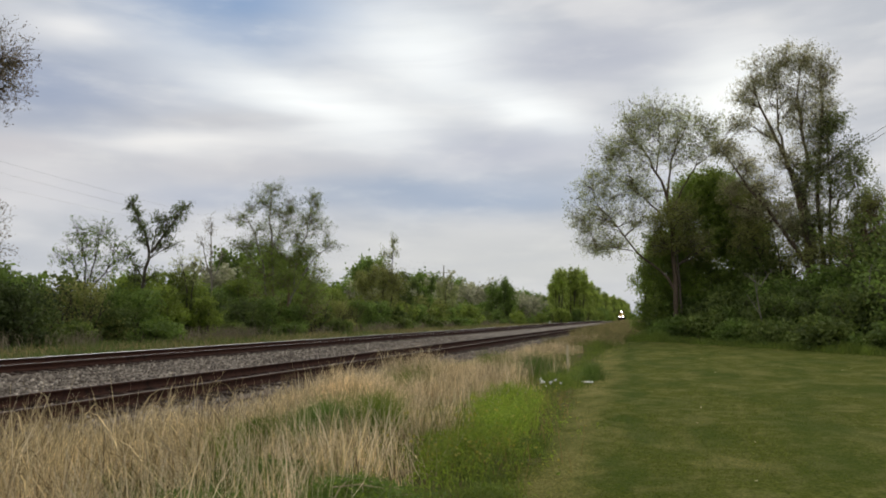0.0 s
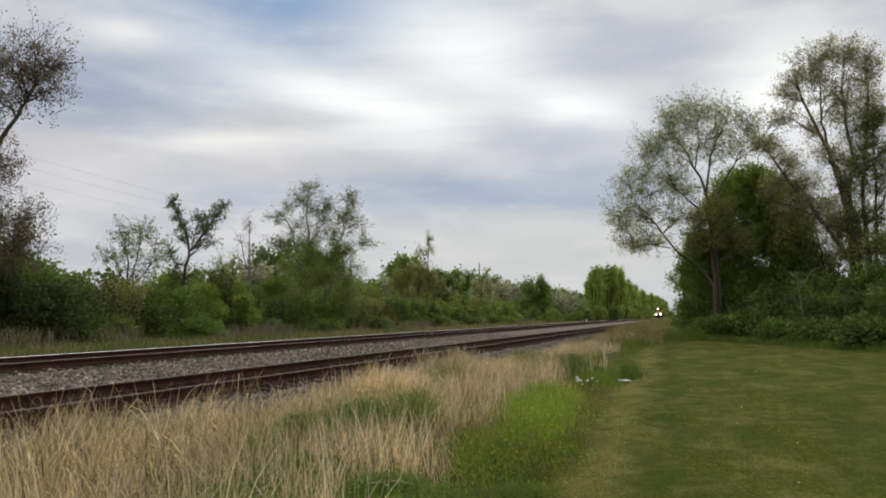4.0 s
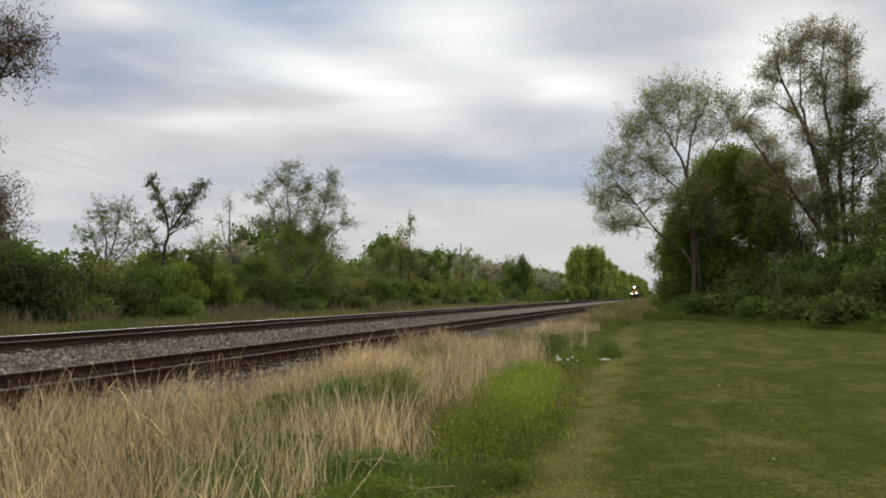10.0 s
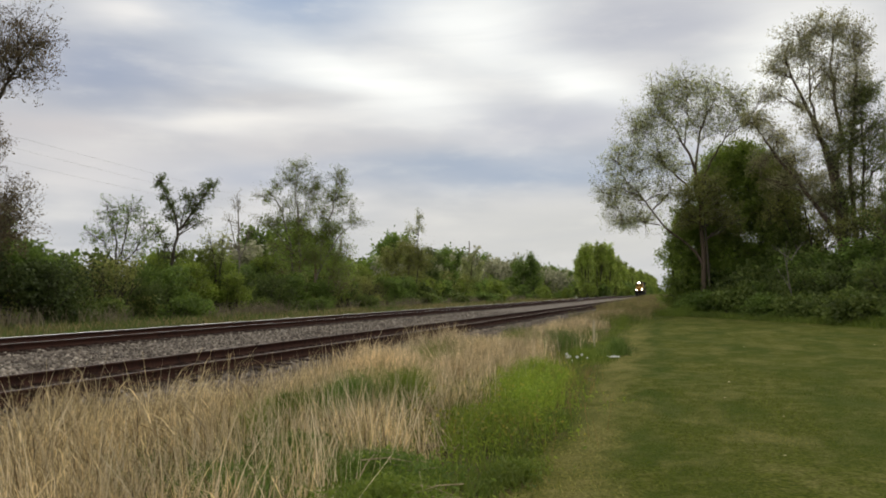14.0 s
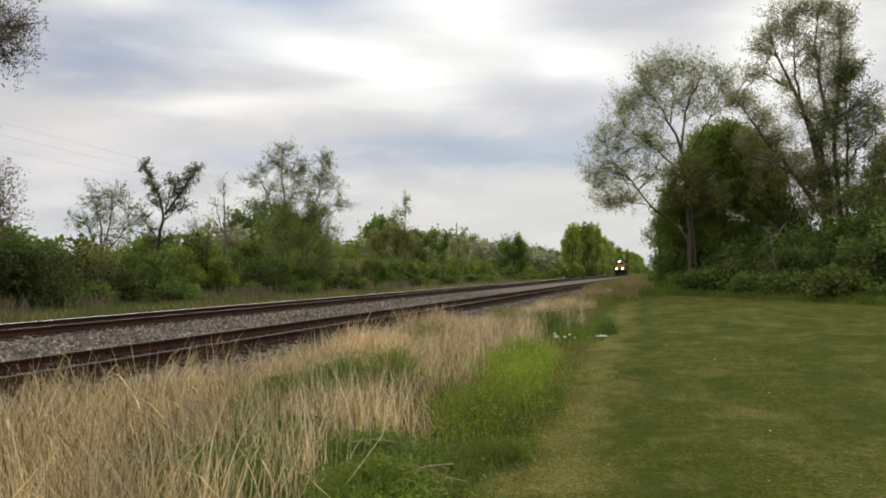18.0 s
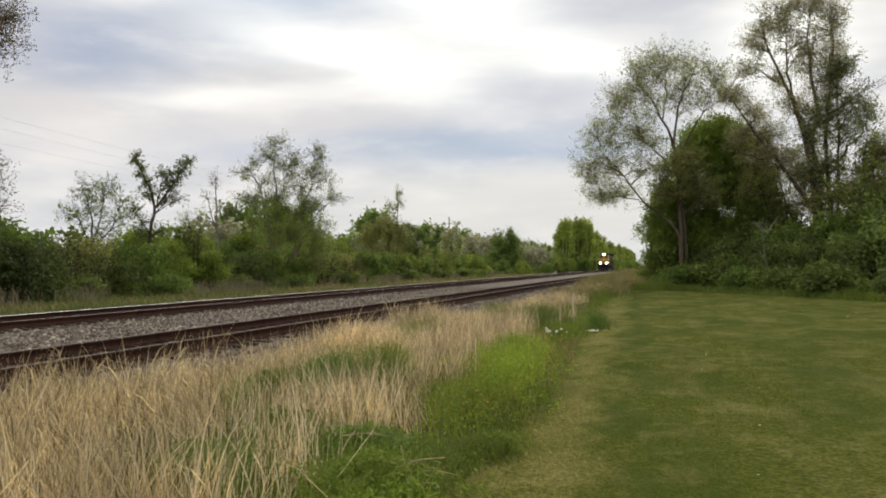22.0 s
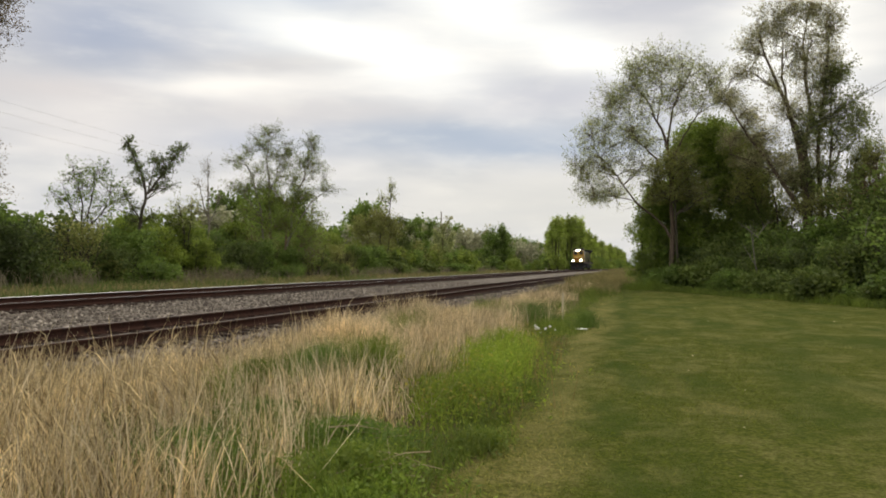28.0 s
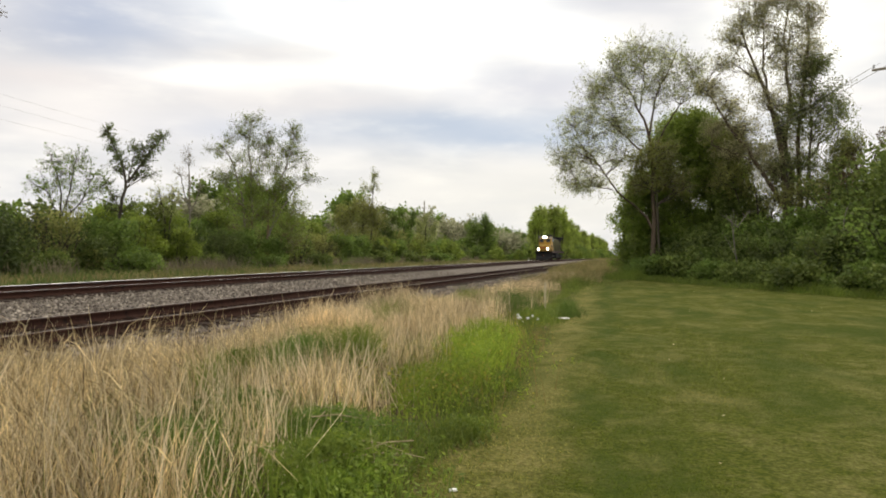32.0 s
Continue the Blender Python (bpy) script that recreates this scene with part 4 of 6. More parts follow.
# the tallest one, several upright stems from one foot and a long limb leaning aside
crowned("tall_tree", "very tall many-stemmed tree, thinly leaved at the top", rise(9.0, 55.5), 23,
        (((0, 0, -0.1, 0.46), (0.05, 0, 5.4, 0.38), (-0.2, 0, 7.1, 0.33), (-0.6, 0, 9.8, 0.27), (-1.1, 0.1, 11.8, 0.21), (-1.7, 0.2, 14.0, 0.15), (-2.6, 0.2, 15.8, 0.09), (-3.1, 0.2, 17.2, 0.06), (-3.2, 0.2, 18.6, 0.02)),
         ((0.3, 0.1, -0.1, 0.36), (0.4, 0.1, 5.6, 0.31), (0.05, 0.2, 8.4, 0.26), (-0.3, 0.2, 9.8, 0.23), (0.3, 0.3, 12.0, 0.18), (-0.2, 0.3, 14.6, 0.13), (-0.5, 0.3, 16.8, 0.08), (-0.1, 0.3, 19.6, 0.02)),
         ((0.6, 0, -0.1, 0.28), (0.7, 0, 5.9, 0.23), (0.9, 0, 8.6, 0.19), (0.6, 0.1, 11.5, 0.15), (1.2, 0, 13.5, 0.11), (0.9, 0, 16.4, 0.06), (1.1, 0, 18.8, 0.02)),
         ((-0.3, 0.2, 9.8, 0.17), (-1.2, 0.5, 12.8, 0.13), (-1.8, 0.6, 15.5, 0.08), (-1.5, 0.6, 18.9, 0.02)),
         ((-0.1, -0.1, 5.0, 0.24), (-1.7, -0.2, 7.7, 0.19), (-3.4, -0.3, 9.9, 0.14), (-4.6, -0.3, 12.2, 0.08), (-5.6, -0.3, 13.3, 0.03)),
         ((-1.7, -0.2, 7.7, 0.10), (-3.2, -0.5, 8.6, 0.07), (-4.7, -0.6, 9.2, 0.03)),
         ((0.7, 0, 7.4, 0.15), (2.0, 0.1, 9.2, 0.11), (3.2, 0, 10.8, 0.04))),
        ((-0.3, 18.9, 1.2, 0.9, 13), (-2.2, 18.1, 1.2, 1.0, 12), (1.0, 18.1, 0.9, 1.0, 10), (-3.4, 16.7, 1.0, 0.9, 9), (-1.5, 16.7, 1.3, 1.0, 9), (0.6, 16.4, 1.1, 1.1, 9),
         (-4.2, 14.9, 0.7, 0.5, 5), (-2.6, 14.2, 0.7, 0.8, 4), (-0.6, 14.8, 1.0, 1.0, 6), (1.4, 14.8, 0.9, 1.1, 8), (0.4, 13.2, 0.9, 0.9, 5), (-1.6, 12.2, 0.7, 0.9, 4),
         (-5.2, 13.2, 0.9, 0.6, 8), (-4.0, 12.0, 0.9, 0.6, 7), (-3.2, 10.6, 1.1, 0.6, 8), (-4.7, 10.5, 0.8, 0.5, 5), (-2.2, 9.0, 1.1, 0.6, 7), (-3.6, 8.6, 0.9, 0.5, 6), (-1.2, 7.4, 0.9, 0.6, 6),
         (0.2, 10.0, 0.9, 1.1, 7), (-0.5, 11.8, 0.8, 0.8, 5), (0.9, 12.0, 0.8, 0.8, 6), (0.2, 8.0, 1.0, 0.8, 6)),
        leaf=0.115, per=9, twigs=9, fine=6, scatter=0.13, leaf_material=L_DUSK, fine_len=0.62, slim=0.5, sway=0.10, clump=0.55, limb=0.015, twig_material=M_TWIG_DARK, girth=0.72, spread=1.2, bark=M_BARK_BROWN)
crowned("leafy_tree", "tree in thin green leaf wound among the tall trunks", rise(10.0, 55.0), 24,
        (((0, 0, -0.1, 0.2), (0.1, 0, 5, 0.16), (0.3, 0, 10, 0.11), (0.3, 0, 15.0, 0.03)), ((0.3, 0, 1, 0.14), (1.3, 0, 5.5, 0.1), (2.0, 0, 10, 0.03)), ((-0.2, 0, 1, 0.12), (-1.0, -0.3, 6, 0.09), (-1.6, -0.4, 11, 0.03))),
        ((0.6, 14.6, 0.9, 1.2, 10), (-0.2, 13.4, 0.8, 0.9, 6), (1.0, 12.8, 1.0, 0.9, 7), (1.7, 11.2, 1.1, 0.9, 10), (-0.2, 11.4, 1.0, 0.9, 7), (0.8, 10.0, 1.1, 0.9, 8), (2.2, 9.2, 1.1, 0.9, 9), (-1.4, 10.2, 0.8, 0.9, 6),
         (0.2, 8.2, 1.2, 0.8, 8), (2.4, 7.4, 1.2, 0.9, 9), (-1.2, 7.4, 1.1, 0.9, 7), (0.6, 6.4, 1.4, 0.9, 9)),
        leaf=0.13, per=9, twigs=8, fine=5, scatter=0.13, leaf_material=L_DIM, layered=0.15, clump=0.55, twig_material=M_TWIG_DARK, girth=0.6, spread=1.2)
crowned("leafy_tree", "low green tree crowding between taller trunks", rise(6.2, 57.4), 28,
        (((0, 0, -0.1, 0.16), (0.1, 0, 3, 0.12), (0, 0, 6.4, 0.03)), ((0.4, 0, -0.1, 0.12), (1.0, 0, 3, 0.09), (1.6, 0, 5, 0.03))),
        ((-0.4, 5.4, 1.4, 1.6, 10), (1.0, 4.2, 1.6, 1.4, 9), (0.4, 2.6, 2.6, 1.6, 10)), leaf=0.18, per=15, twigs=8, fine=5, scatter=0.2, leaf_material=L_BRAMBLE, layered=0.35, twig_material=M_TWIG_DARK)
crowned("leafy_tree", "thin olive-green tree filling the gap beside a leaning limb", rise(7.4, 56.4), 31,
        (((0, 0, -0.1, 0.14), (0, 0, 4, 0.11), (-0.5, 0, 7.5, 0.06), (-1.2, 0, 10.2, 0.02)), ((0.2, 0.1, 2, 0.10), (0.9, 0.1, 5, 0.07), (1.2, 0.1, 8.2, 0.02)), ((-0.1, 0, 2.5, 0.09), (-1.2, 0, 5, 0.07), (-2.2, 0, 8.4, 0.02))),
        ((-1.3, 9.9, 1.0, 0.8, 8), (-2.4, 9.0, 0.9, 0.9, 8), (-0.4, 9.0, 0.9, 0.8, 7), (-1.5, 7.8, 1.2, 0.9, 10), (0.2, 7.5, 0.9, 0.8, 6), (-2.4, 6.8, 0.8, 1.0, 8),
         (-0.9, 6.2, 1.1, 0.7, 7), (1.2, 7.0, 0.9, 1.0, 8), (1.4, 5.6, 1.2, 0.9, 9), (0, 4.8, 1.6, 0.9, 10)),
        leaf=0.13, per=8, twigs=8, fine=5, scatter=0.14, leaf_material=L_OLIVE, clump=0.65, twig_material=M_TWIG_DARK, girth=0.6, spread=1.2)
crowned("leafy_tree", "low green tree hiding the feet of tall trunks", rise(9.9, 54.0), 32,
        (((0, 0, -0.1, 0.13), (0.1, 0, 3, 0.1), (0.2, 0, 7.4, 0.02)), ((0.3, 0, -0.1, 0.1), (1.2, 0, 4, 0.07), (2.2, 0, 8.2, 0.02))),
        ((-0.7, 5.6, 1.1, 0.9, 8), (0.6, 6.0, 1.2, 1.0, 9), (1.9, 7.6, 1.0, 1.1, 8), (1.6, 5.6, 1.2, 1.0, 8), (0.2, 4.4, 1.9, 1.0, 10), (2.7, 8.6, 0.7, 0.7, 5)),
        leaf=0.14, per=8, twigs=8, fine=5, scatter=0.16, leaf_material=L_OLIVE, clump=0.7, twig_material=M_TWIG_DARK, girth=0.6)
tree("twiggy_tree", "low tree of dark twigs with small reddish leaves", rise(12.4, 53.0), 25,
     ((0, 0, 0, 0.05, 0, 1, 8.4, 0.16), (0.2, 0, 0, 0.3, 0, 1, 7.6, 0.12), (-0.2, 0, 0, -0.22, 0, 1, 7.8, 0.12)),
     counts=(8, 5, 4), angle=48, ratio=0.34, leaf=0.17, per_twig=9, scatter=0.2, leaf_material=L_RUSSET, leaf_lo=1.0)
tree("dead_stem_tree", "small dead pale forked trunk among bushes", rise(5.2, 48.4, 0, 0.9), 26,
     ((0, 0, 0, 0.0, 0, 1, 4.7, 0.06), (0, 0, 3.9, 0.5, 0, 1, 1.3, 0.035), (0, 0, 3.8, -0.8, 0, 0.6, 1.5, 0.035)),
     counts=(3, 3, 2), angle=40, ratio=0.4, wobble=0.06, lift=0.02, per_twig=0, bark=M_BARK_PALE)
tree("dead_stem_tree", "dead pale stem leaning out of the bushes", rise(9.2, 42.2), 27,
     ((0, 0, 0, 0.05, 0, 1, 3.0, 0.04), (0.1, 0, 2.4, 0.45, 0, 1, 1.9, 0.035)),
     counts=(3, 2, 2), angle=35, ratio=0.35, per_twig=0, bark=M_BARK_PALE)

# ---- bushes ----
SHRUBS = {}
for key, label, seed, width, height, mat, leaf, count, stems in (
        ("dark", "dense dark green broad-leaved bush", 41, 4.2, 3.3, L_DARK, 0.19, 5600, 9),
        ("deep", "heavy blackish-green bush at the wood's end", 48, 4.2, 3.6, L_DEEP, 0.20, 5600, 9),
        ("mid", "rounded green bush in leaf", 42, 4.0, 3.6, L_MID, 0.18, 5600, 10),
        ("spring", "fresh yellow-green bush in young leaf", 43, 3.8, 3.8, L_SPRING, 0.165, 5800, 11),
        ("olive", "thin olive-brown bush just coming into leaf", 44, 4.0, 4.2, L_OLIVE, 0.13, 3800, 16),
        ("blossom", "pale bush covered in white blossom", 45, 4.6, 4.0, L_BLOSSOM, 0.2, 4000, 10),
        ("bramble", "broad-leaved bramble bush lit from above", 49, 4.0, 3.2, L_BRAMBLE, 0.19, 4400, 9),
        ("tall", "tall dense green bush crowding up round the pole", 50, 6.6, 7.4, L_BRAMBLE, 0.20, 13000, 14),
        ("low", "low spreading green bramble with broad leaves", 46, 3.4, 1.5, L_BRAMBLE, 0.21, 2700, 12),
        ("lowmid", "low leafy green undergrowth", 47, 3.2, 1.3, L_MID, 0.17, 2600, 12)):
    SHRUBS[key] = (label, seed, width, height, mat, leaf, count, stems)
    SHRUBS["far_" + key] = (label, seed + 20, width, height, mat, leaf * 1.75, 1500, 6)
MADE = {}


def bush(key, x, y, turn, size, group):
    """One bush of a kind: the first is built, the next ones are copies of it."""
    if y > 88 or x < -45:
        key = "far_" + key
    if key not in MADE:
        label, seed, width, height, mat, leaf, count, stems = SHRUBS[key]
        MADE[key] = shrub("shrub", label, rise(x, y, turn, size), seed, width, height, mat, leaf, count, stems, group=group)
        return MADE[key]
    ob = copy_thing(MADE[key], Matrix.Identity(4))
    ob.matrix_basis = rise(x, y, turn, size)
    return tagged(ob, group=group)


rng = np.random.default_rng(7)
# the thicket along the lawn's far edge, closing in towards the pole
G_THICKET = "thicket behind the lawn"
for i in range(34):
    s = i / 33
    x, y = -0.6 + 15.5 * s, 57.6 - 30.5 * s
    bush(("low", "lowmid", "low")[i % 3], x + rng.normal(0, 0.35), y + rng.normal(0, 0.8), rng.uniform(0, 360), rng.uniform(0.35, 1.15), G_THICKET)
for i in range(26):
    s = i / 25
    x, y = 1.3 + 15 * s, 58.8 - 28 * s
    bush(("bramble", "mid", "bramble", "dark")[i % 4], x + rng.normal(0, 0.35), y + rng.normal(0, 0.6), rng.uniform(0, 360), rng.uniform(0.65, 1.0) + 0.35 * s * s, G_THICKET)
for i in range(18):
    s = i / 17
    x, y = 2.2 + 17 * s, 62.0 - 25 * s
    bush(("mid", "dark", "mid")[i % 3], x + rng.normal(0, 0.4), y + 0.5, rng.uniform(0, 360), rng.uniform(1.0, 1.25) + 0.45 * s, G_THICKET)
for x, y, size in ((1.4, 60.6, 1.3), (3.4, 57.6, 1.1), (5.2, 57.0, 1.25), (7.4, 56.5, 1.35), (12.6, 43.0, 1.5), (14.0, 40.0, 1.5), (11.2, 45.5, 1.3)):
    bush("bramble", x, y, rng.uniform(0, 360), size, G_THICKET)
for x, y, size in ((12.9, 46.5, 1.0), (15.0, 44.5, 1.08), (14.0, 49.5, 1.12), (16.4, 40.5, 0.95)):
    bush("tall", x, y, rng.uniform(0, 360), size, G_THICKET)
for key, x, y, size in (("dark", 10.6, 50.6, 1.35), ("mid", 11.4, 48.6, 1.2), ("dark", 8.2, 52.6, 1.2), ("mid", 6.6, 54.0, 1.15)):
    bush(key, x, y, rng.uniform(0, 360), size, G_THICKET)
# more of it further along the track
for i in range(10):
    bush(("mid", "spring", "dark")[i % 3], 3.0 + rng.uniform(0, 9), 68 + 7 * i, rng.uniform(0, 360), rng.uniform(1.1, 1.7), G_THICKET)

# ---- the wood beyond the tracks ----
G_WOOD = "bushes beyond the tracks"
for i in range(46):
    y = 14 + 3.2 * i + rng.normal(0, 0.7)
    key = ("mid", "dark", "spring", "mid", "olive", "mid")[int(rng.integers(0, 6))]
    if y < 40:
        key = ("deep", "dark", "deep")[i % 3] if y < 38 else ("dark", "olive", "dark", "mid")[i % 4]
    bush(key, -35.5 - 0.012 * y + rng.normal(0, 0.9), y, rng.uniform(0, 360), rng.uniform(0.8, 1.2) + (0.12 if y < 40 else 0.0), G_WOOD)
for i in range(34):
    y = 12 + 4.8 * i + rng.normal(0, 1)
    key = ("mid", "spring", "olive", "mid", "spring")[int(rng.integers(0, 5))]
    bush(key, -40.5 + rng.normal(0, 1.2), y, rng.uniform(0, 360), rng.uniform(1.1, 1.45) + (0.22 if y < 46 else 0.0), G_WOOD)
for i in range(30):
    y = 20 + 8.5 * i + rng.normal(0, 1.5)
    bush(("mid", "spring", "blossom", "mid", "dark")[i % 5], -52 + rng.normal(0, 2), y, rng.uniform(0, 360), rng.uniform(1.6, 2.1), G_WOOD)
for i in range(44):
    y = 110 + 5.6 * i + rng.normal(0, 2)
    key = ("blossom", "mid", "spring", "blossom", "olive")[i % 5]
    bush(key, -46 - 0.03 * y + rng.normal(0, 4), y, rng.uniform(0, 360), rng.uniform(1.5, 2.3), G_WOOD)
for i in range(22):
    y = 120 + 5.9 * i + rng.normal(0, 2)
    bush(("lowmid", "spring", "mid", "low")[i % 4], -33 + rng.normal(0, 2), y, rng.uniform(0, 360), rng.uniform(0.7, 1.2), G_WOOD)
for i in range(16):
    y = 17 + 9.0 * i + rng.normal(0, 2)
    bush("deep" if y < 34 else ("low", "lowmid")[i % 2], -32.8 - (1.2 if y < 34 else 0) + rng.normal(0, 0.7), y, rng.uniform(0, 360), rng.uniform(0.6, 1.1), G_WOOD)

G_FAR = "trees along the far curve"
first = crowned("far_tree", "tall fresh green tree of upright boughs beside the far track", rise(-27.2, 220, 0, 1.14), 51,
                (((0, 0, -0.2, 0.26), (0, 0, 5, 0.2), (0.1, 0, 12.6, 0.05)), ((0.6, 0, -0.2, 0.2), (1.0, 0, 5, 0.14), (1.4, 0, 12.2, 0.04)),
                 ((-0.6, 0, -0.2, 0.2), (-1.0, 0, 5, 0.14), (-1.3, 0, 12.0, 0.04))),
                ((0.05, 12.0, 0.55, 1.5, 7), (-1.35, 11.4, 0.5, 1.6, 7), (1.45, 11.5, 0.5, 1.6, 7), (0.7, 9.4, 0.8, 1.8, 7), (-0.7, 9.2, 0.8, 1.8, 7), (2.1, 8.6, 0.6, 1.8, 5), (-2.0, 8.4, 0.6, 1.8, 5),
                 (0, 6.0, 2.2, 2.2, 10), (0, 2.8, 2.6, 2.0, 8)),
                leaf=0.40, per=9, twigs=5, fine=2, scatter=0.28, leaf_material=L_FAR, group=G_FAR, slim=0.7, droop=-0.06)
for x, y, size in ((-29.9, 216.0, 1.10), (-25.0, 224.0, 1.14), (-32.2, 222.0, 0.86), (-23.2, 228.0, 0.9)):
    ob = copy_thing(first, Matrix.Identity(4))
    ob.matrix_basis = rise(x, y, 80 + 40 * x, size)
for i in range(24):
    y = 230 + 13.5 * i
    x = -28.5 + rng.normal(0, 1.4)
    ob = copy_thing(first, Matrix.Identity(4))
    ob.matrix_basis = rise(x, y, rng.uniform(0, 360), rng.uniform(0.82, 1.02))
for i in range(30):
    y = 205 + 12 * i
    bush(("spring", "mid")[i % 2], -25.6 + rng.normal(0, 0.8), y, rng.uniform(0, 360), rng.uniform(1.1, 1.7), G_FAR)
# the wood closes the distance on both sides
for i in range(30):
    bush(("mid", "spring", "dark")[i % 3], -110 + 7.3 * i + rng.normal(0, 2), 620 + rng.normal(0, 25), rng.uniform(0, 360), rng.uniform(1.5, 2.3), G_FAR)

# the higher wood behind, rising as a long green bank
G_BANK = "high wood behind the bushes"
bank = tree("wood_tree", "round-headed green woodland tree", rise(-58.0, 104), 52,
            ((0, 0, 0, 0.0, 0, 1, 9.0, 0.26), (0.6, 0.3, 0, 0.3, 0, 1, 8.5, 0.2), (-0.7, 0, 0, -0.3, 0.1, 1, 8.7, 0.2), (0.2, 0.6, 0, 0.05, 0.35, 1, 8.4, 0.2)),
            counts=(7, 4, 2), angle=50, ratio=0.40, leaf=0.58, per_twig=12, scatter=0.55, leaf_material=L_MID, lo=0.1, leaf_lo=0.3, group=G_BANK)
for i in range(26):
    y = 96 + 13.0 * i + rng.normal(0, 2)
    ob = copy_thing(bank, Matrix.Identity(4))
    ob.matrix_basis = rise(-60 - 0.01 * y + rng.normal(0, 2.5), y, rng.uniform(0, 360), rng.uniform(1.0, 1.25) + 0.0006 * y)
for i in range(30):
    y = 150 + 9.0 * i + rng.normal(0, 3)
    bush(("blossom", "spring", "blossom", "mid", "olive")[i % 5], -53 - 0.01 * y + rng.normal(0, 2), y, rng.uniform(0, 360), rng.uniform(2.1, 2.9), G_WOOD)

# single trees standing out of the bushes
crowned("forked_tree", "small tree with two leafy arms in a wide fork", rise(-37.0, 48.1, 37), 61,
        (((-0.7, 0, 0, 0.16), (-0.6, 0, 3.4, 0.13), (-0.1, 0, 5.9, 0.11), (0.1, 0, 6.7, 0.10), (-0.35, 0, 7.7, 0.08), (-0.9, 0, 9.4, 0.05), (-1.6, 0, 10.5, 0.02)),
         ((0.1, 0, 6.5, 0.09), (1.1, 0, 8.1, 0.07), (2.0, 0, 9.5, 0.045), (2.9, 0, 10.5, 0.02)),
         ((0.1, 0, 6.6, 0.06), (0.4, 0.2, 8.2, 0.04), (0.7, 0.2, 9.4, 0.02)),
         ((-0.4, 0, 4.6, 0.06), (-1.0, 0, 5.6, 0.04), (-1.6, 0, 6.6, 0.02))),
        ((-1.35, 10.1, 0.26, 0.5, 5), (-1.0, 9.4, 0.3, 0.5, 5), (-0.6, 8.6, 0.4, 0.5, 5), (-0.2, 7.9, 0.45, 0.5, 4), (2.4, 10.05, 0.45, 0.3, 5), (1.9, 9.4, 0.5, 0.4, 6),
         (1.3, 8.8, 0.55, 0.5, 6), (0.6, 8.9, 0.5, 0.4, 4), (0.6, 8.1, 0.5, 0.5, 4), (1.5, 7.9, 0.45, 0.45, 4), (1.6, 7.1, 0.4, 0.35, 3), (0.8, 7.1, 0.4, 0.4, 3),
         (-0.9, 7.4, 0.4, 0.35, 3), (-1.5, 6.3, 0.45, 0.4, 5), (-0.9, 5.5, 0.5, 0.4, 4), (-0.9, 4.6, 0.5, 0.5, 4), (0.6, 5.0, 0.5, 0.5, 3)),
        leaf=0.15, per=3, twigs=6, fine=4, scatter=0.07, leaf_material=L_DARK, limb=0.012, fine_len=0.5, clump=0.85, twig_material=M_TWIG_DARK)
crowned("sparse_tree", "thin tree with few leaves and fine twigs", rise(-37.0, 42.2, 41), 62,
        (((-0.3, 0, 0, 0.14), (-0.3, 0, 3, 0.11), (-0.35, 0, 5.6, 0.07), (-0.8, 0, 7.0, 0.03)), ((-0.3, 0, 3.6, 0.08), (0.2, 0, 5.4, 0.06), (0.4, 0, 7.6, 0.02)),
         ((-0.3, 0, 3.2, 0.07), (0.9, 0, 4.8, 0.05), (1.6, 0, 6.6, 0.02)), ((-0.3, 0, 3.4, 0.06), (-1.0, 0, 5.0, 0.04), (-1.6, 0, 6.6, 0.02))),
        ((-0.2, 6.1, 0.8, 0.7, 8), (-1.0, 7.2, 0.7, 0.6, 4), (0.3, 7.4, 0.7, 0.5, 4), (1.3, 6.7, 0.7, 0.6, 4), (-1.2, 5.6, 0.6, 0.5, 4), (1.4, 5.4, 0.8, 0.6, 4), (0.2, 4.6, 1.0, 0.7, 4)),
        leaf=0.13, per=6, twigs=7, fine=5, scatter=0.08, leaf_material=L_MID, limb=0.010, clump=0.45, fine_len=0.6, twig_material=M_TWIG_DARK, spread=1.3, girth=0.7)
crowned("bare_sapling", "slim bare sapling with upright grey twigs", rise(-37.0, 56.0, 33), 63,
        (((0.1, 0, 0, 0.11), (0.1, 0, 5, 0.08), (-0.1, 0, 10.2, 0.02)), ((0.1, 0, 4.6, 0.06), (0.7, 0, 6.0, 0.04), (1.0, 0, 7.4, 0.02)), ((0.1, 0, 5.0, 0.06), (-0.5, 0, 6.8, 0.04), (-0.8, 0, 8.6, 0.02))),
        ((0, 9.2, 0.5, 1.1, 6), (0.1, 7.4, 0.7, 0.9, 5), (0.9, 6.8, 0.4, 0.6, 3), (-0.7, 7.8, 0.4, 0.8, 3), (-0.3, 5.8, 0.7, 0.6, 3)),
        leaf=0.09, per=3, twigs=5, fine=4, scatter=0.06, leaf_material=L_BROWN, bark=M_BARK_PALE, limb=0.01, clump=0.4)
crowned("small_tree", "small tree of upright twigs tufted with young leaves", rise(-37.2, 54.0, 34), 70,
        (((-0.4, 0, 0, 0.10), (-0.5, 0, 4, 0.06), (-1.0, 0, 6.2, 0.02)), ((-0.3, 0, 0, 0.08), (-0.1, 0, 4, 0.05), (0.1, 0, 6.4, 0.02))),
        ((-1.1, 5.7, 0.5, 0.7, 5), (0.0, 5.9, 0.5, 0.7, 5), (-0.5, 4.6, 0.8, 0.6, 5)),
        leaf=0.13, per=6, twigs=6, fine=4, scatter=0.08, leaf_material=L_GREY, limb=0.012, clump=0.6, twig_material=M_TWIG_DARK)
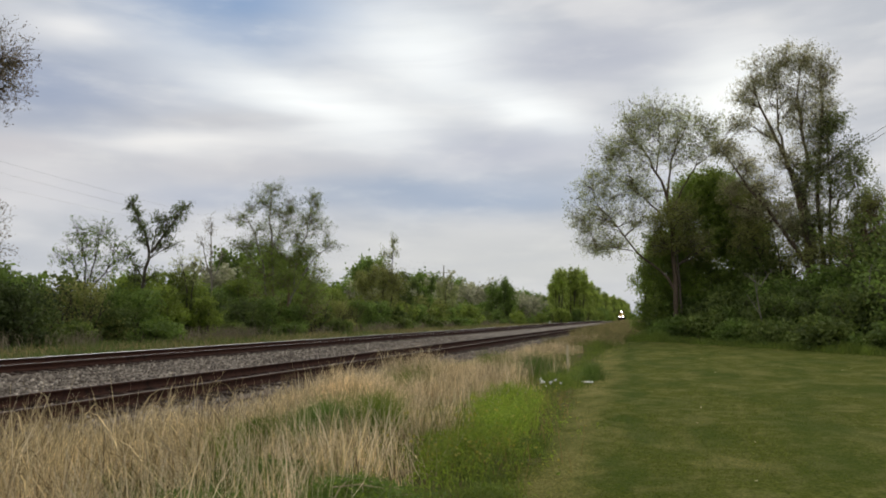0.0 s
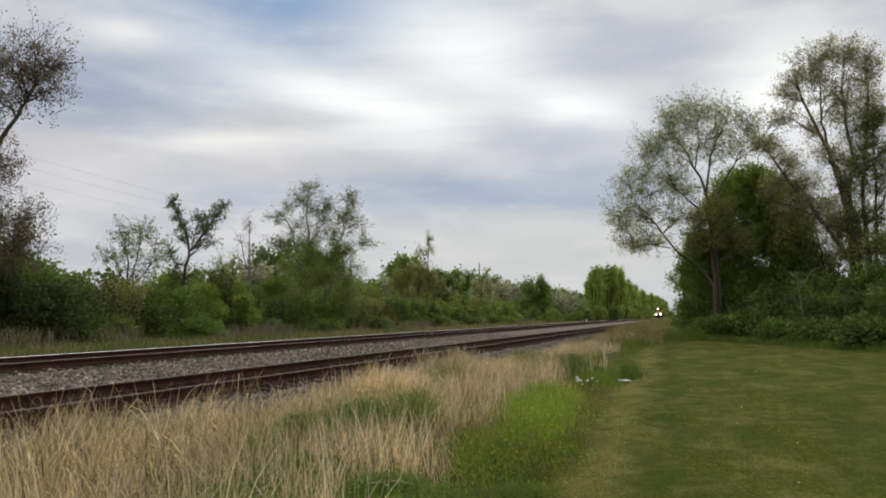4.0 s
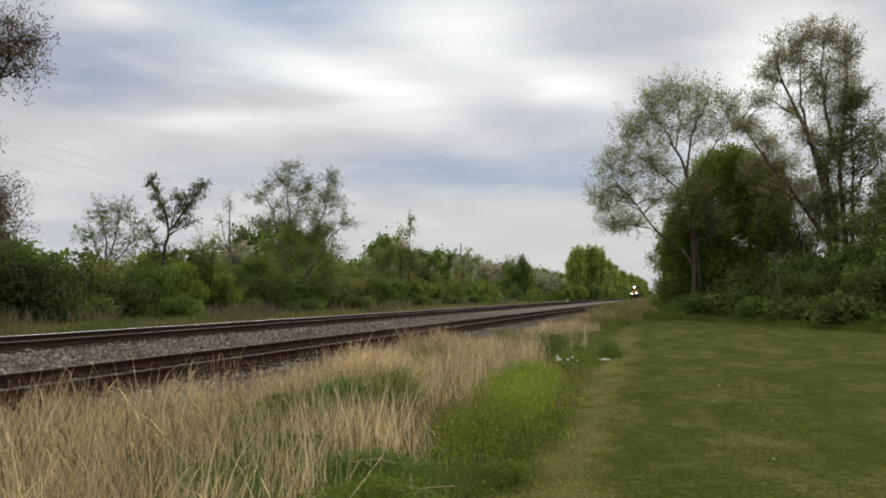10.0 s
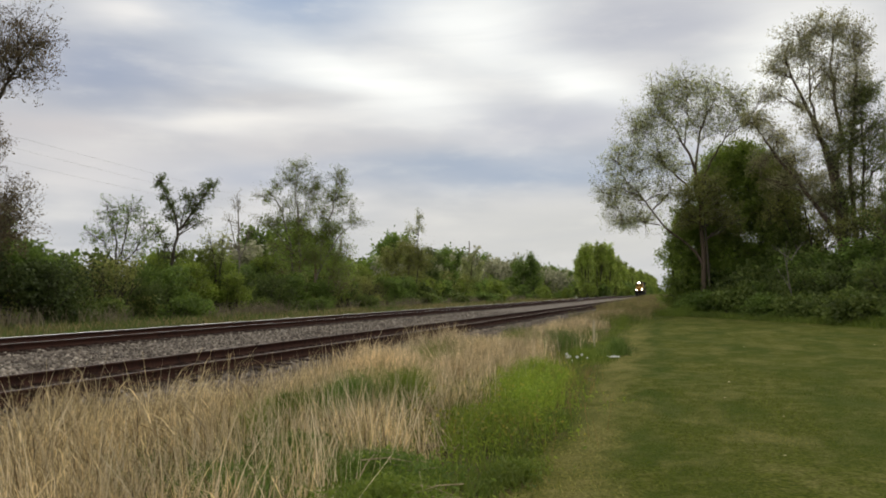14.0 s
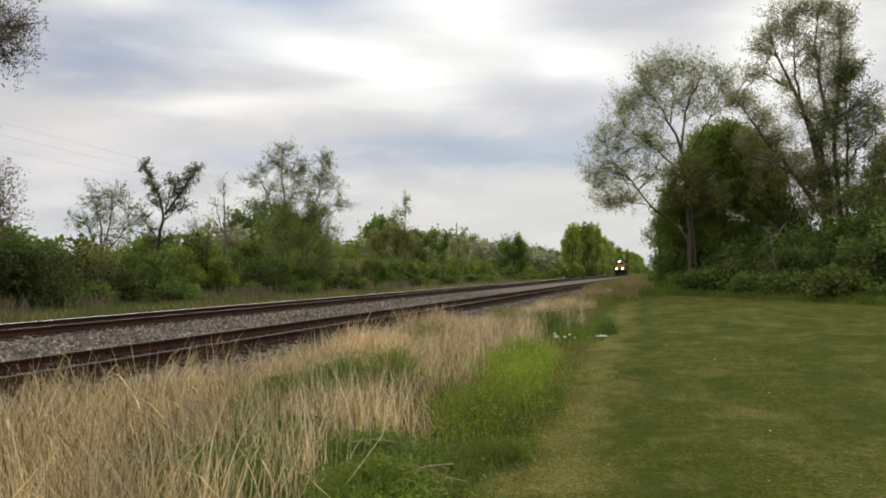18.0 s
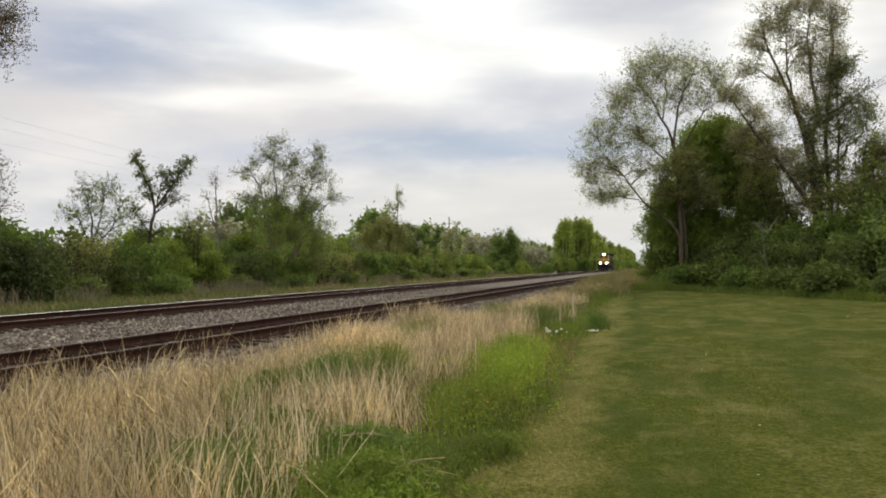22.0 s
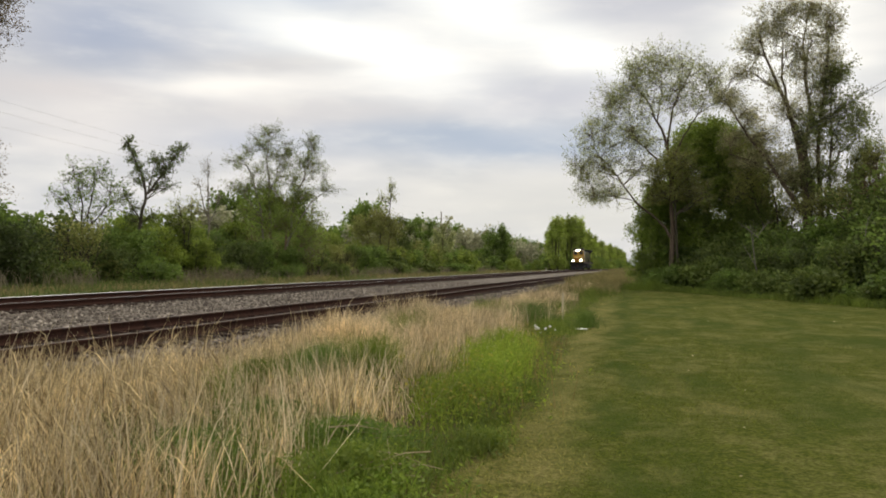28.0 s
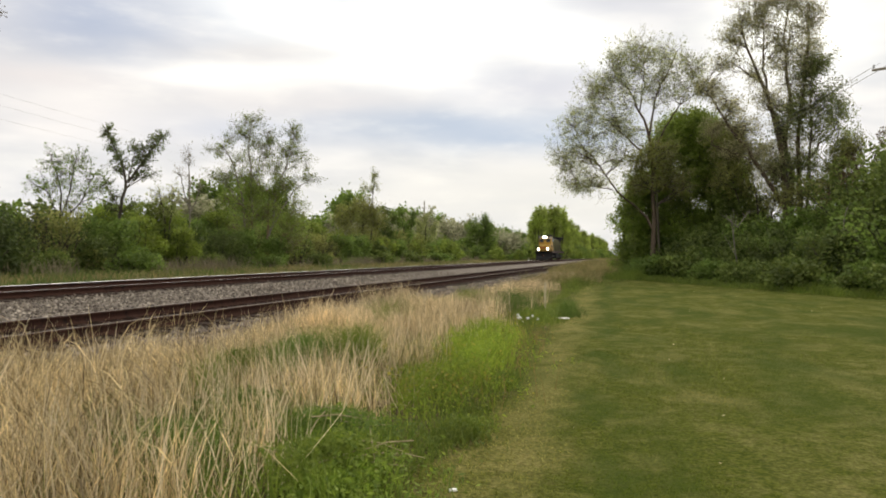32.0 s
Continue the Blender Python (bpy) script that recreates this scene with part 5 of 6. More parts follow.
crowned("airy_tree", "tall airy tree with grey limbs and thin spring leaves", rise(-37.3, 67.4, 28), 64,
        (((0, 0, 0, 0.24), (-0.1, 0, 4, 0.19), (-0.25, 0, 9.9, 0.11), (-0.6, 0, 12.3, 0.07), (-0.2, 0, 14.8, 0.02)), ((0.6, 0, 0, 0.18), (1.6, 0, 3, 0.15), (2.4, 0, 9.1, 0.11), (3.3, 0, 10.4, 0.08), (3.4, 0, 13.4, 0.02)),
         ((-0.3, 0, 0, 0.15), (-0.9, 0, 6, 0.12), (-2.0, 0, 10.4, 0.08), (-3.4, 0, 12.0, 0.02)), ((1.6, 0, 3.5, 0.11), (3.6, 0, 7.4, 0.09), (5.6, 0, 9.0, 0.03)),
         ((-0.2, 0, 8.4, 0.09), (0.6, 0, 11.0, 0.07), (1.4, 0, 13.4, 0.02)), ((-0.7, 0, 5.6, 0.1), (-2.6, 0.2, 8.0, 0.07), (-4.4, 0.2, 9.0, 0.02))),
        ((-0.2, 14.0, 0.9, 0.8, 7), (-1.7, 12.9, 0.8, 0.7, 6), (-0.5, 12.3, 0.9, 0.8, 5), (1.6, 12.9, 0.9, 0.8, 6), (3.6, 12.9, 0.8, 1.0, 7), (2.6, 11.2, 0.9, 0.8, 5), (-3.2, 11.4, 0.9, 0.7, 5),
         (4.6, 10.4, 0.8, 0.7, 4), (5.4, 8.9, 0.8, 0.4, 4), (-1.4, 10.4, 1.0, 0.8, 5), (0.8, 10.2, 1.0, 0.8, 4), (-3.8, 8.9, 1.0, 0.5, 5), (-2.0, 8.6, 1.2, 0.7, 6), (3.4, 8.6, 1.0, 0.6, 5), (0.9, 11.7, 0.8, 0.8, 6), (2.2, 9.8, 0.9, 0.8, 6), (-0.6, 9.2, 0.9, 0.7, 5), (3.6, 11.2, 0.7, 0.8, 5)),
        leaf=0.13, per=6, twigs=9, fine=6, scatter=0.1, leaf_material=L_SPRING, bark=M_BARK_PALE, fine_len=0.62, slim=0.5, sway=0.08, clump=0.45, limb=0.012, spread=1.35, girth=0.75)
crowned("bushy_tree", "broad bushy tree in green leaf around pale trunks", rise(-36.0, 68.0, 28), 65,
        (((0, 0, 0, 0.18), (0, 0, 3, 0.14), (0, 0, 7, 0.05)), ((0.8, 0, 0, 0.13), (1.3, 0, 3, 0.10), (2.2, 0, 6, 0.04)), ((-0.8, 0, 0, 0.13), (-1.2, 0, 3, 0.1), (-2, 0, 6, 0.04))),
        ((-1.6, 8.0, 1.3, 1.3, 11), (0.9, 7.8, 1.4, 1.2, 11), (-0.4, 6.4, 1.8, 1.4, 12), (-3.6, 6.2, 1.4, 1.8, 9), (2.4, 5.6, 1.4, 2.0, 10), (-0.8, 4.6, 2.6, 1.8, 14), (2.6, 3.2, 1.8, 1.8, 9), (-4.2, 3.6, 1.4, 1.6, 7), (-2.4, 2.4, 1.6, 1.2, 6)),
        leaf=0.15, per=8, twigs=9, fine=5, scatter=0.2, leaf_material=L_FRESH, bark=M_BARK_RED, layered=0.15, clump=0.75)
crowned("olive_tree", "thin olive-yellow tree just coming into leaf", rise(-36.5, 95.0, 21), 66,
        (((0, 0, 0, 0.18), (0, 0, 4, 0.12), (0.1, 0, 9, 0.03)), ((0.4, 0, 0, 0.12), (1.2, 0, 4, 0.08), (2, 0, 8, 0.03)), ((-0.4, 0, 0, 0.12), (-1.2, 0, 4, 0.08), (-2, 0, 8, 0.03))),
        ((-0.2, 7.2, 1.8, 1.7, 10), (-2.2, 6.0, 1.5, 1.9, 9), (1.6, 5.8, 1.5, 1.9, 9), (-0.4, 4.0, 2.4, 2.0, 10)), leaf=0.18, per=9, twigs=9, fine=6, scatter=0.2, leaf_material=L_OLIVE, clump=0.8)
crowned("spire_tree", "narrow bare spire with short bent twigs", rise(-37.5, 101.0, 20), 67,
        (((0, 0, 0, 0.13), (0.05, 0, 6, 0.09), (0.2, 0, 13, 0.02)),), ((0.25, 12.4, 0.4, 1.0, 5), (0.1, 10.8, 1.0, 0.7, 6), (-1.0, 11.0, 0.5, 0.6, 3), (-0.6, 8.6, 1.2, 1.0, 6)),
        leaf=0.14, per=3, twigs=6, fine=5, scatter=0.1, leaf_material=L_GREY, limb=0.01)
tree("dark_tree", "green upright tree standing alone above the bushes", rise(-36.0, 166.0), 68,
     ((0, 0, 0, 0, 0, 1, 8.4, 0.22), (0.5, 0, 0, 0.22, 0, 1, 8.0, 0.16), (-0.5, 0, 0, -0.22, 0, 1, 8.0, 0.16), (0.2, 0.6, 0, 0.1, 0.2, 1, 8.0, 0.16)),
     counts=(10, 6, 3), angle=52, ratio=0.42, leaf=0.34, per_twig=12, scatter=0.4, leaf_material=L_MID, lo=0.05, leaf_lo=0.3)
for x, y, seed, h in ((-38.0, 108.0, 71, 8.0), (-38.0, 118.0, 72, 8.6), (-38.5, 132.0, 73, 8.2), (-44.0, 84.0, 74, 9.0), (-42.0, 36.0, 75, 7.0)):
    tree("slender_tree", "slender green tree rising from the bushes", rise(x, y), seed,
         ((0, 0, 0, 0.02, 0, 1, h, 0.15), (0.3, 0, 0, 0.2, 0, 1, h * 0.85, 0.1), (-0.3, 0, 0, -0.2, 0, 1, h * 0.85, 0.1)),
         counts=(9, 6, 3), angle=36, ratio=0.3, leaf=0.26, per_twig=9, scatter=0.26, leaf_material=(L_MID, L_GREY, L_DARK)[seed % 3], lo=0.15, leaf_lo=0.8)
crowned("overhanging_tree", "big bare-limbed tree with drooping twigs and few leaves", rise(-36.0, 28.3, 52), 69,
        (((0, 0, -0.1, 0.4), (0, 0, 6, 0.3), (0.3, 0, 12, 0.18), (0.5, 0, 18, 0.05)), ((0, 0, 6, 0.2), (1.4, 0, 10, 0.14), (3.2, 0, 14, 0.05)),
         ((0, 0, 2, 0.15), (1.2, 0, 4, 0.1), (2.6, 0, 5.6, 0.04))),
        ((3.0, 14.6, 2.6, 2.7, 16), (2.5, 5.8, 2.1, 2.5, 12), (0.3, 13.0, 3.3, 4.6, 22), (1.6, 9.4, 1.6, 1.6, 6), (0.5, 5.0, 2.6, 3.0, 10)),
        leaf=0.12, per=6, twigs=10, fine=8, scatter=0.12, leaf_material=L_RUSSET, droop=0.05, clump=0.7, twig_material=M_TWIG_DARK)

# ---- grass ----
GREEN_PATCHES = (
    ("bright_weeds", -2.45, 0.62, 10.2, 3.0, 4200, 0.40, L_WEED, "bright yellow-green weeds at the lawn's edge"),
    ("bright_weeds", -2.85, 0.50, 13.6, 1.9, 1600, 0.36, L_WEED, "tall bright green weeds at the lawn's edge"),
    ("green_weeds", -2.05, 0.50, 4.7, 0.7, 1300, 0.22, L_WEED_MID, "fresh green weeds in the grass"),
    ("green_weeds", -2.25, 0.50, 5.3, 0.6, 1000, 0.26, L_GRASS, "leafy green weeds in the grass"),
    ("green_weeds", -2.75, 0.70, 6.4, 0.65, 1500, 0.22, L_WEED_DARK, "dark leafy weeds among straw"),
    ("green_weeds", -3.9, 0.45, 6.9, 0.6, 500, 0.30, L_WEED_DARK, "dark leafy weeds low in the straw"),
    ("green_weeds", -3.3, 0.45, 4.8, 0.6, 700, 0.36, L_WEED_DARK, "dark leafy weeds low in the straw"),
    ("green_tufts", -4.7, 0.4, 7.6, 0.5, 160, 0.42, L_GRASS, "green grass tufts among straw"),
    ("green_weeds", -4.9, 0.62, 10.3, 1.0, 1800, 0.52, L_WEED_DARK, "dark leafy weeds among straw"),
    ("green_weeds", -5.3, 0.4, 9.2, 0.6, 600, 0.36, L_GRASS, "leafy green weeds among straw"),
    ("green_tufts", -4.2, 0.45, 10.8, 0.7, 800, 0.46, L_GRASS, "green grass tufts among straw"),
    ("green_tufts", -3.6, 0.75, 20.4, 1.4, 3000, 0.58, L_WEED_DARK, "dark green weeds beside the litter"),
    ("green_tufts", -2.05, 0.32, 20.8, 0.6, 420, 0.32, L_WEED_DARK, "dark green weeds at the lawn's edge"),
    ("green_tufts", -2.75, 0.6, 18.6, 1.0, 1800, 0.30, L_GRASS, "bright green weeds around the litter"),
    ("green_tufts", -5.35, 0.4, 15.4, 0.7, 800, 0.62, L_GRASS, "tall green grass tuft near the ballast"),
    ("green_tufts", -6.3, 0.6, 27.5, 2.0, 1200, 0.6, L_GRASS, "green weeds near the ballast"),
    ("green_tufts", -3.9, 1.0, 30.0, 4.5, 280, 0.30, L_GRASS, "low green weeds along the lawn's edge"),
    ("green_tufts", -3.9, 1.6, 43.0, 7.0, 1300, 0.40, L_GRASS, "green weeds at the lawn's far corner"),
    ("green_tufts", -1.0, 1.8, 53.5, 2.4, 4200, 0.6, L_GRASS, "tall green grass before the thicket"),
    ("edge_tufts", -1.62, 0.2, 6.9, 0.9, 1500, 0.13, L_GRASS, "dark green tufts left standing at the lawn's edge"),
    ("edge_tufts", -1.75, 0.2, 9.6, 0.8, 900, 0.12, L_GRASS, "dark green tufts left standing at the lawn's edge"),
)
STRAW_PATCHES = (
    #  name  x0   x1    y0   y1   clumps blades height lean material  label
    ("dry_grass", -7.3, -2.5, 2.2, 7.5, 400, 12, 0.95, 0.36, L_STRAW, "tall dry straw-coloured grass with drooping heads beside the track"),
    ("dry_grass", -7.3, -2.4, 7.0, 18.0, 760, 11, 0.55, 0.36, L_STRAW, "knee-high dry straw grass on the bank below the track"),
    ("dry_grass", -6.6, -3.0, 13.0, 20.5, 560, 14, 0.88, 0.24, L_STRAW_PINK, "dense reddish dry grass on the bank"),
    ("dry_grass", -7.5, -5.3, 6.0, 17.0, 620, 12, 0.70, 0.36, L_STRAW, "dry grass fringe along the foot of the ballast"),
    ("dry_grass", -7.7, -3.2, 18.5, 32.0, 480, 11, 0.55, 0.32, L_STRAW, "thin dry grass around the survey stake"),
    ("dry_grass", -7.8, -3.4, 26.0, 62.0, 950, 13, 0.60, 0.30, L_STRAW_PINK, "thin reddish dry grass along the ballast"),
)


def thinned(xy, k):
    """How thickly straw grows: patchy, and giving way to the green weeds."""
    field = np.array([0.75 * noise.noise((p * 0.55, q * 0.45, k * 3.1)) + 0.6 * noise.noise((p * 1.9, q * 1.5, k * 5.3)) for p, q in xy])
    for _, cx, sx, cy, sy, _, gh, _, _ in GREEN_PATCHES:
        if gh > 0.2:
            near = ((xy[:, 0] - cx + 0.04 * (xy[:, 1] - cy)) / (sx * 0.95)) ** 2 + ((xy[:, 1] - cy) / (sy * 0.95)) ** 2
            field = field - 0.95 * np.exp(-near * 1.2)
    return field


def straw_limit(y):
    """The line up to which straw grows on the lawn's side."""
    return np.interp(y, (2, 4, 6, 7.2, 8.4, 9.5, 13, 20, 60), (-2.45, -2.65, -3.0, -2.5, -2.6, -3.1, -3.05, -3.4, -5.4))


for k, (name, x0, x1, y0, y1, clumps, per, h, lean, mat, label) in enumerate(STRAW_PATCHES):
    rng = np.random.default_rng(100 + (k if k < 3 else 7 - k))
    spot = np.stack((rng.uniform(x0, x1, clumps * 2), rng.uniform(y0, y1, clumps * 2)), 1)
    field = thinned(spot, k)
    ragged = np.array([0.75 * noise.noise((0.3, q * 0.9, 7.7)) + 0.5 * noise.noise((p * 1.2, q * 2.3, 2.2)) for p, q in spot])
    keep = (field > -0.16 + rng.normal(0, 0.12, len(spot))) & (spot[:, 0] < straw_limit(spot[:, 1]) + ragged + rng.normal(0, 0.2, len(spot)))
    spot, field = spot[keep][:clumps], field[keep][:clumps]
    rep = np.repeat(np.arange(len(spot)), rng.integers(per // 2, per * 3 // 2, len(spot)))
    xy = spot[rep] + rng.normal(0, 0.085, (len(rep), 2))
    course = rng.uniform(0, 2 * np.pi, len(spot))[rep] + rng.normal(0, 1.0, len(rep))
    tip = (lean * rng.uniform(0.15, 1.0, len(spot)) ** 1.4)[rep] * rng.uniform(0.6, 1.4, len(rep))
    tall = h * rng.uniform(0.72, 1.12, len(spot))[rep] * np.clip(0.9 + field[rep] * 0.5, 0.5, 1.2) * np.clip((xy[:, 0] + 7.75) / 1.0, 0.15, 1.0)
    base = land(xy[:, 0], xy[:, 1]) - 0.02
    v1, f1 = blades(rng, xy, base, tall, 0.0125 if k == 0 else 0.0155, tip, 0.22, 4, course=course)
    bold = rng.uniform(0, 1, len(rep)) < (0.26 if k == 0 else 0.18)
    v3, f3 = blades(rng, xy[bold] + 0.03, base[bold], tall[bold] * 1.05, 0.0155 if k == 0 else 0.0190, tip[bold], 0.16, 4, course=course[bold] + 0.4)
    some = rng.uniform(0, 1, len(rep)) < np.where(xy[:, 0] < -5.0, 0.36, 0.06)
    v2, f2 = blades(rng, xy[some] + 0.02, base[some], tall[some] * 1.36, 0.006, tip[some] * 0.5, 0.5, 8, 0.013, 0.50, course=course[some])
    v, f = merge([(v1, f1), (v2, f2)])
    tagged(new(name, raw(name, v, f, mat)), label, "dry grass", kind="stuff")
    tagged(new("pale_stalks", raw("pale_stalks", v3, f3, L_PALE)), "pale bleached stalks standing in dry grass", "dry stalks", kind="stuff")

# old bent thatch low between the stalks, its brown darkened to stand for shade
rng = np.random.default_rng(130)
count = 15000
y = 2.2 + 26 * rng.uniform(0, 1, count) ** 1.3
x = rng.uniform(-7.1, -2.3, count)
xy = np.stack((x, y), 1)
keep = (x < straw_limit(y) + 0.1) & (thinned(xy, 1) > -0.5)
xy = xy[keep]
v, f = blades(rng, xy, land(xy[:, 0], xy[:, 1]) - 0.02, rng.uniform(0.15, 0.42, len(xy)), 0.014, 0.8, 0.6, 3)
tagged(new("old_thatch", raw("old_thatch", v, f, L_THATCH_SHADED)), "old brown thatch bent low between dry stalks, darkened as in shade", "dry grass", kind="stuff")

rng = np.random.default_rng(140)
count = 3800
y = 2.2 + 13 * rng.uniform(0, 1, count) ** 1.6
x = rng.uniform(-6.6, -2.4, count)
keep = x < straw_limit(y) + 0.55 - np.abs(rng.normal(0, 0.5, count))
xy = np.stack((x[keep], y[keep]), 1)
v, f = blades(rng, xy, land(xy[:, 0], xy[:, 1]), rng.uniform(0.4, 0.85, len(xy)) * np.clip((xy[:, 0] + 7.6) / 1.5, 0.3, 1), 0.011, 0.7, -0.2, 3)
tagged(new("dead_stalks", raw("dead_stalks", v, f, L_PALE)), "pale dead stalks leaning every way in the grass", "dry stalks", kind="stuff")
rng = np.random.default_rng(150)
count = 10000
y = 2.5 + 22 * rng.uniform(0, 1, count) ** 1.2
x = rng.uniform(-6.6, -1.9, count)
field = np.array([noise.noise((a * 0.8, b * 0.6, 17.0)) for a, b in zip(x, y)])
keep = (field > -0.08 + rng.normal(0, 0.12, count)) & (x < edge_x(y) - 0.25)
xy = np.stack((x[keep], y[keep]), 1)
v, f = blades(rng, xy, land(xy[:, 0], xy[:, 1]) - 0.02, 0.36 + 0.6 * np.clip(field[keep], 0, 1), 0.011, 0.3, 0.3, 3)
tagged(new("green_undergrowth", raw("green_undergrowth", v, f, L_GRASS)), "green grass growing up through dry straw", "grass", kind="stuff")

for k, (name, cx, sx, cy, sy, count, h, mat, label) in enumerate(GREEN_PATCHES):
    rng = np.random.default_rng(200 + k)
    count = int(count * 0.75)
    r = np.abs(rng.normal(0, 0.72, count))
    a = rng.uniform(0, 2 * np.pi, count)
    y = cy + np.sin(a) * r * sy
    xy = np.stack((cx - 0.04 * (y - cy) + np.cos(a) * r * sx, y), 1)
    field = np.array([noise.noise((p * 1.3, q * 1.1, k * 2.7)) for p, q in xy])
    tall = h * np.clip(1.05 - 0.35 * r ** 2 + field * 1.1, 0.2, 1.5)
    grown = field > -0.22 + rng.normal(0, 0.1, count)
    xy, tall = xy[grown], tall[grown]
    base = land(xy[:, 0], xy[:, 1]) - 0.01
    herb = name.endswith("weeds")
    times = 1 if herb else 2
    v1, f1 = blades(rng, np.repeat(xy, times, 0) + rng.normal(0, 0.05, (times * len(xy), 2)), np.repeat(base, times), np.repeat(tall, times) * 1.15, 0.012, 0.3, 0.4, 3)
    rep = np.repeat(np.arange(len(xy)), 5 if herb else 1)
    spots = np.column_stack((xy[rep], base[rep] + tall[rep] * rng.uniform(0.15, 0.95, len(rep))))
    spots = spots + rng.normal(0, 1, spots.shape) * np.array((0.06, 0.06, 0.02))
    v2, f2 = leaves(rng, spots, 0.052, 0.2, 0.32)
    v, f = merge([(v1, f1), (v2, f2)])
    tagged(new(name, raw(name, v, f, mat)), label, "weeds", kind="stuff")
rng = np.random.default_rng(300)
count = 620
y = 7.5 + 9.5 * rng.uniform(0, 1, count) ** 1.3
spots = np.stack((-2.55 - 0.04 * (y - 12) + rng.normal(0, 0.5, count), y, rng.uniform(0.12, 0.42, count)), 1)
v, f = leaves(rng, spots, 0.034, 0.5, 0.9)
tagged(new("yellow_flowers", raw("yellow_flowers", v, f, L_FLOWER)), "small yellow flowers among bright weeds", "flowers", kind="stuff")

# ochre dead stems standing in the bright weeds
count = 700
y = 7.6 + 8.0 * rng.uniform(0, 1, count)
x = -2.45 - 0.04 * (y - 10) + rng.normal(0, 0.5, count)
p = np.stack((x, y), 1)
v, f = blades(rng, p, land(x, y), rng.uniform(0.22, 0.5, count), 0.009, 0.35, 0.2, 3)
tagged(new("ochre_stems", raw("ochre_stems", v, f, L_OCHRE)), "ochre dead stems standing in bright weeds", "dry stalks", kind="stuff")

# mown turf, thinning out with distance
rng = np.random.default_rng(310)
count = 90000
y = 3.2 + 15 * rng.uniform(0, 1, count) ** 1.7
x = rng.uniform(-1, 1, count) * (3.0 + y * 0.45) + y * 0.12 + 0.8
keep = x > edge_x(y) + rng.normal(0, 0.12, count)
xy = np.stack((x[keep], y[keep]), 1)
tone = np.array([noise.noise((a * 0.8, b * 0.35, 9.0)) for a, b in xy]) + rng.normal(0, 0.25, len(xy))
for mat, pick, label in ((M_TURF, tone < 9, "short mown turf, green with worn yellow patches"),):
    p = xy[pick]
    v, f = blades(rng, p, land(p[:, 0], p[:, 1]) - 0.005, np.clip(0.026 + 0.016 * tone[pick], 0.012, 0.045), 0.009, 1.2, 0.5, 2)
    tagged(new("turf", raw("turf", v, f, mat)), label, "lawn", kind="stuff")
# shaggy rim of the lawn
count = 9000
y = 3 + 40 * rng.uniform(0, 1, count) ** 1.7
x = edge_x(y) + rng.normal(-0.25, 0.22, count)
xy = np.stack((x, y), 1)
v, f = blades(rng, xy, land(x, y) - 0.01, np.full(count, 0.20), 0.009, 0.4, 0.4, 3)
tagged(new("rough_edge_grass", raw("rough_edge_grass", v, f, L_GRASS)), "shaggy unmown grass rim along the lawn", "grass", kind="stuff")
# tall grass left standing along the foot of the thicket
count = 9000
way = rng.uniform(0, 1, count) ** 1.2
x = -2.2 + 16.5 * way + rng.normal(0, 0.35, count)
y = 55.4 - 29.5 * way + rng.normal(0, 0.7, count)
p = np.stack((x, y), 1)
tone = np.array([noise.noise((a * 0.6, b * 0.4, 21.0)) for a, b in p])
v, f = blades(rng, p, land(x, y) - 0.02, np.clip(0.42 + 0.35 * tone, 0.12, 0.8), 0.022, 0.35, 0.4, 3)
tagged(new("tall_grass", raw("tall_grass", v, f, L_GRASS)), "tall green grass along the foot of the thicket", "grass", kind="stuff")
# rough meadow strip between the far track and the wood
count = 26000
y = 5 + 150 * rng.uniform(0, 1, count) ** 1.5
x = rng.uniform(-34.5, -21.2, count)
xy = np.stack((x, y), 1)
tone = np.array([noise.noise((a * 0.2, b * 0.12, 4.0)) for a, b in xy]) + rng.normal(0, 0.2, count)
for mat, pick, label in ((L_DARK, tone < 0.08 - 0.004 * (xy[:, 1] - 40), "green meadow grass before the wood"), (L_REED, tone >= 0.08 - 0.004 * (xy[:, 1] - 40), "dry meadow grass before the wood")):
    p = xy[pick]
    v, f = blades(rng, p, land(p[:, 0], p[:, 1]) - 0.02, np.full(len(p), 0.5), 0.05, 0.3, 0.4, 2)
    tagged(new("meadow_grass", raw("meadow_grass", v, f, mat)), label, "grass", kind="stuff")
# tan weeds at the wood's foot
count = 8000
y = 24 + 130 * rng.uniform(0, 1, count)
x = -32.6 + rng.normal(0, 0.8, count)
tone = np.array([noise.noise((1.0, q * 0.16, 6.0)) for q in y])
pick = tone + rng.normal(0, 0.1, count) > 0.02
p = np.stack((x[pick], y[pick]), 1)
v, f = blades(rng, p, land(p[:, 0], p[:, 1]) - 0.02, np.full(len(p), 1.2), 0.045, 0.25, 0.3, 3)
tagged(new("tan_weeds", raw("tan_weeds", v, f, L_BROWN)), "tall tan dead weeds before the wood", "weeds", kind="stuff")
# dry strip on the near bank, far along
count = 9000
y = rng.uniform(45, 170, count)
x = -7.5 + (7.5 - 0.055 * y) * rng.uniform(0, 1, count)
x, y = x[y < 130], y[y < 130]
count = len(x)
p = np.stack((x, y), 1)
v, f = blades(rng, p, land(x, y) - 0.02, np.full(count, 0.75), 0.05, 0.3, 0.4, 2)
tagged(new("dry_grass", raw("dry_grass", v, f, L_REED)), "mixed brown and green grass beside the distant track", "dry grass", kind="stuff")

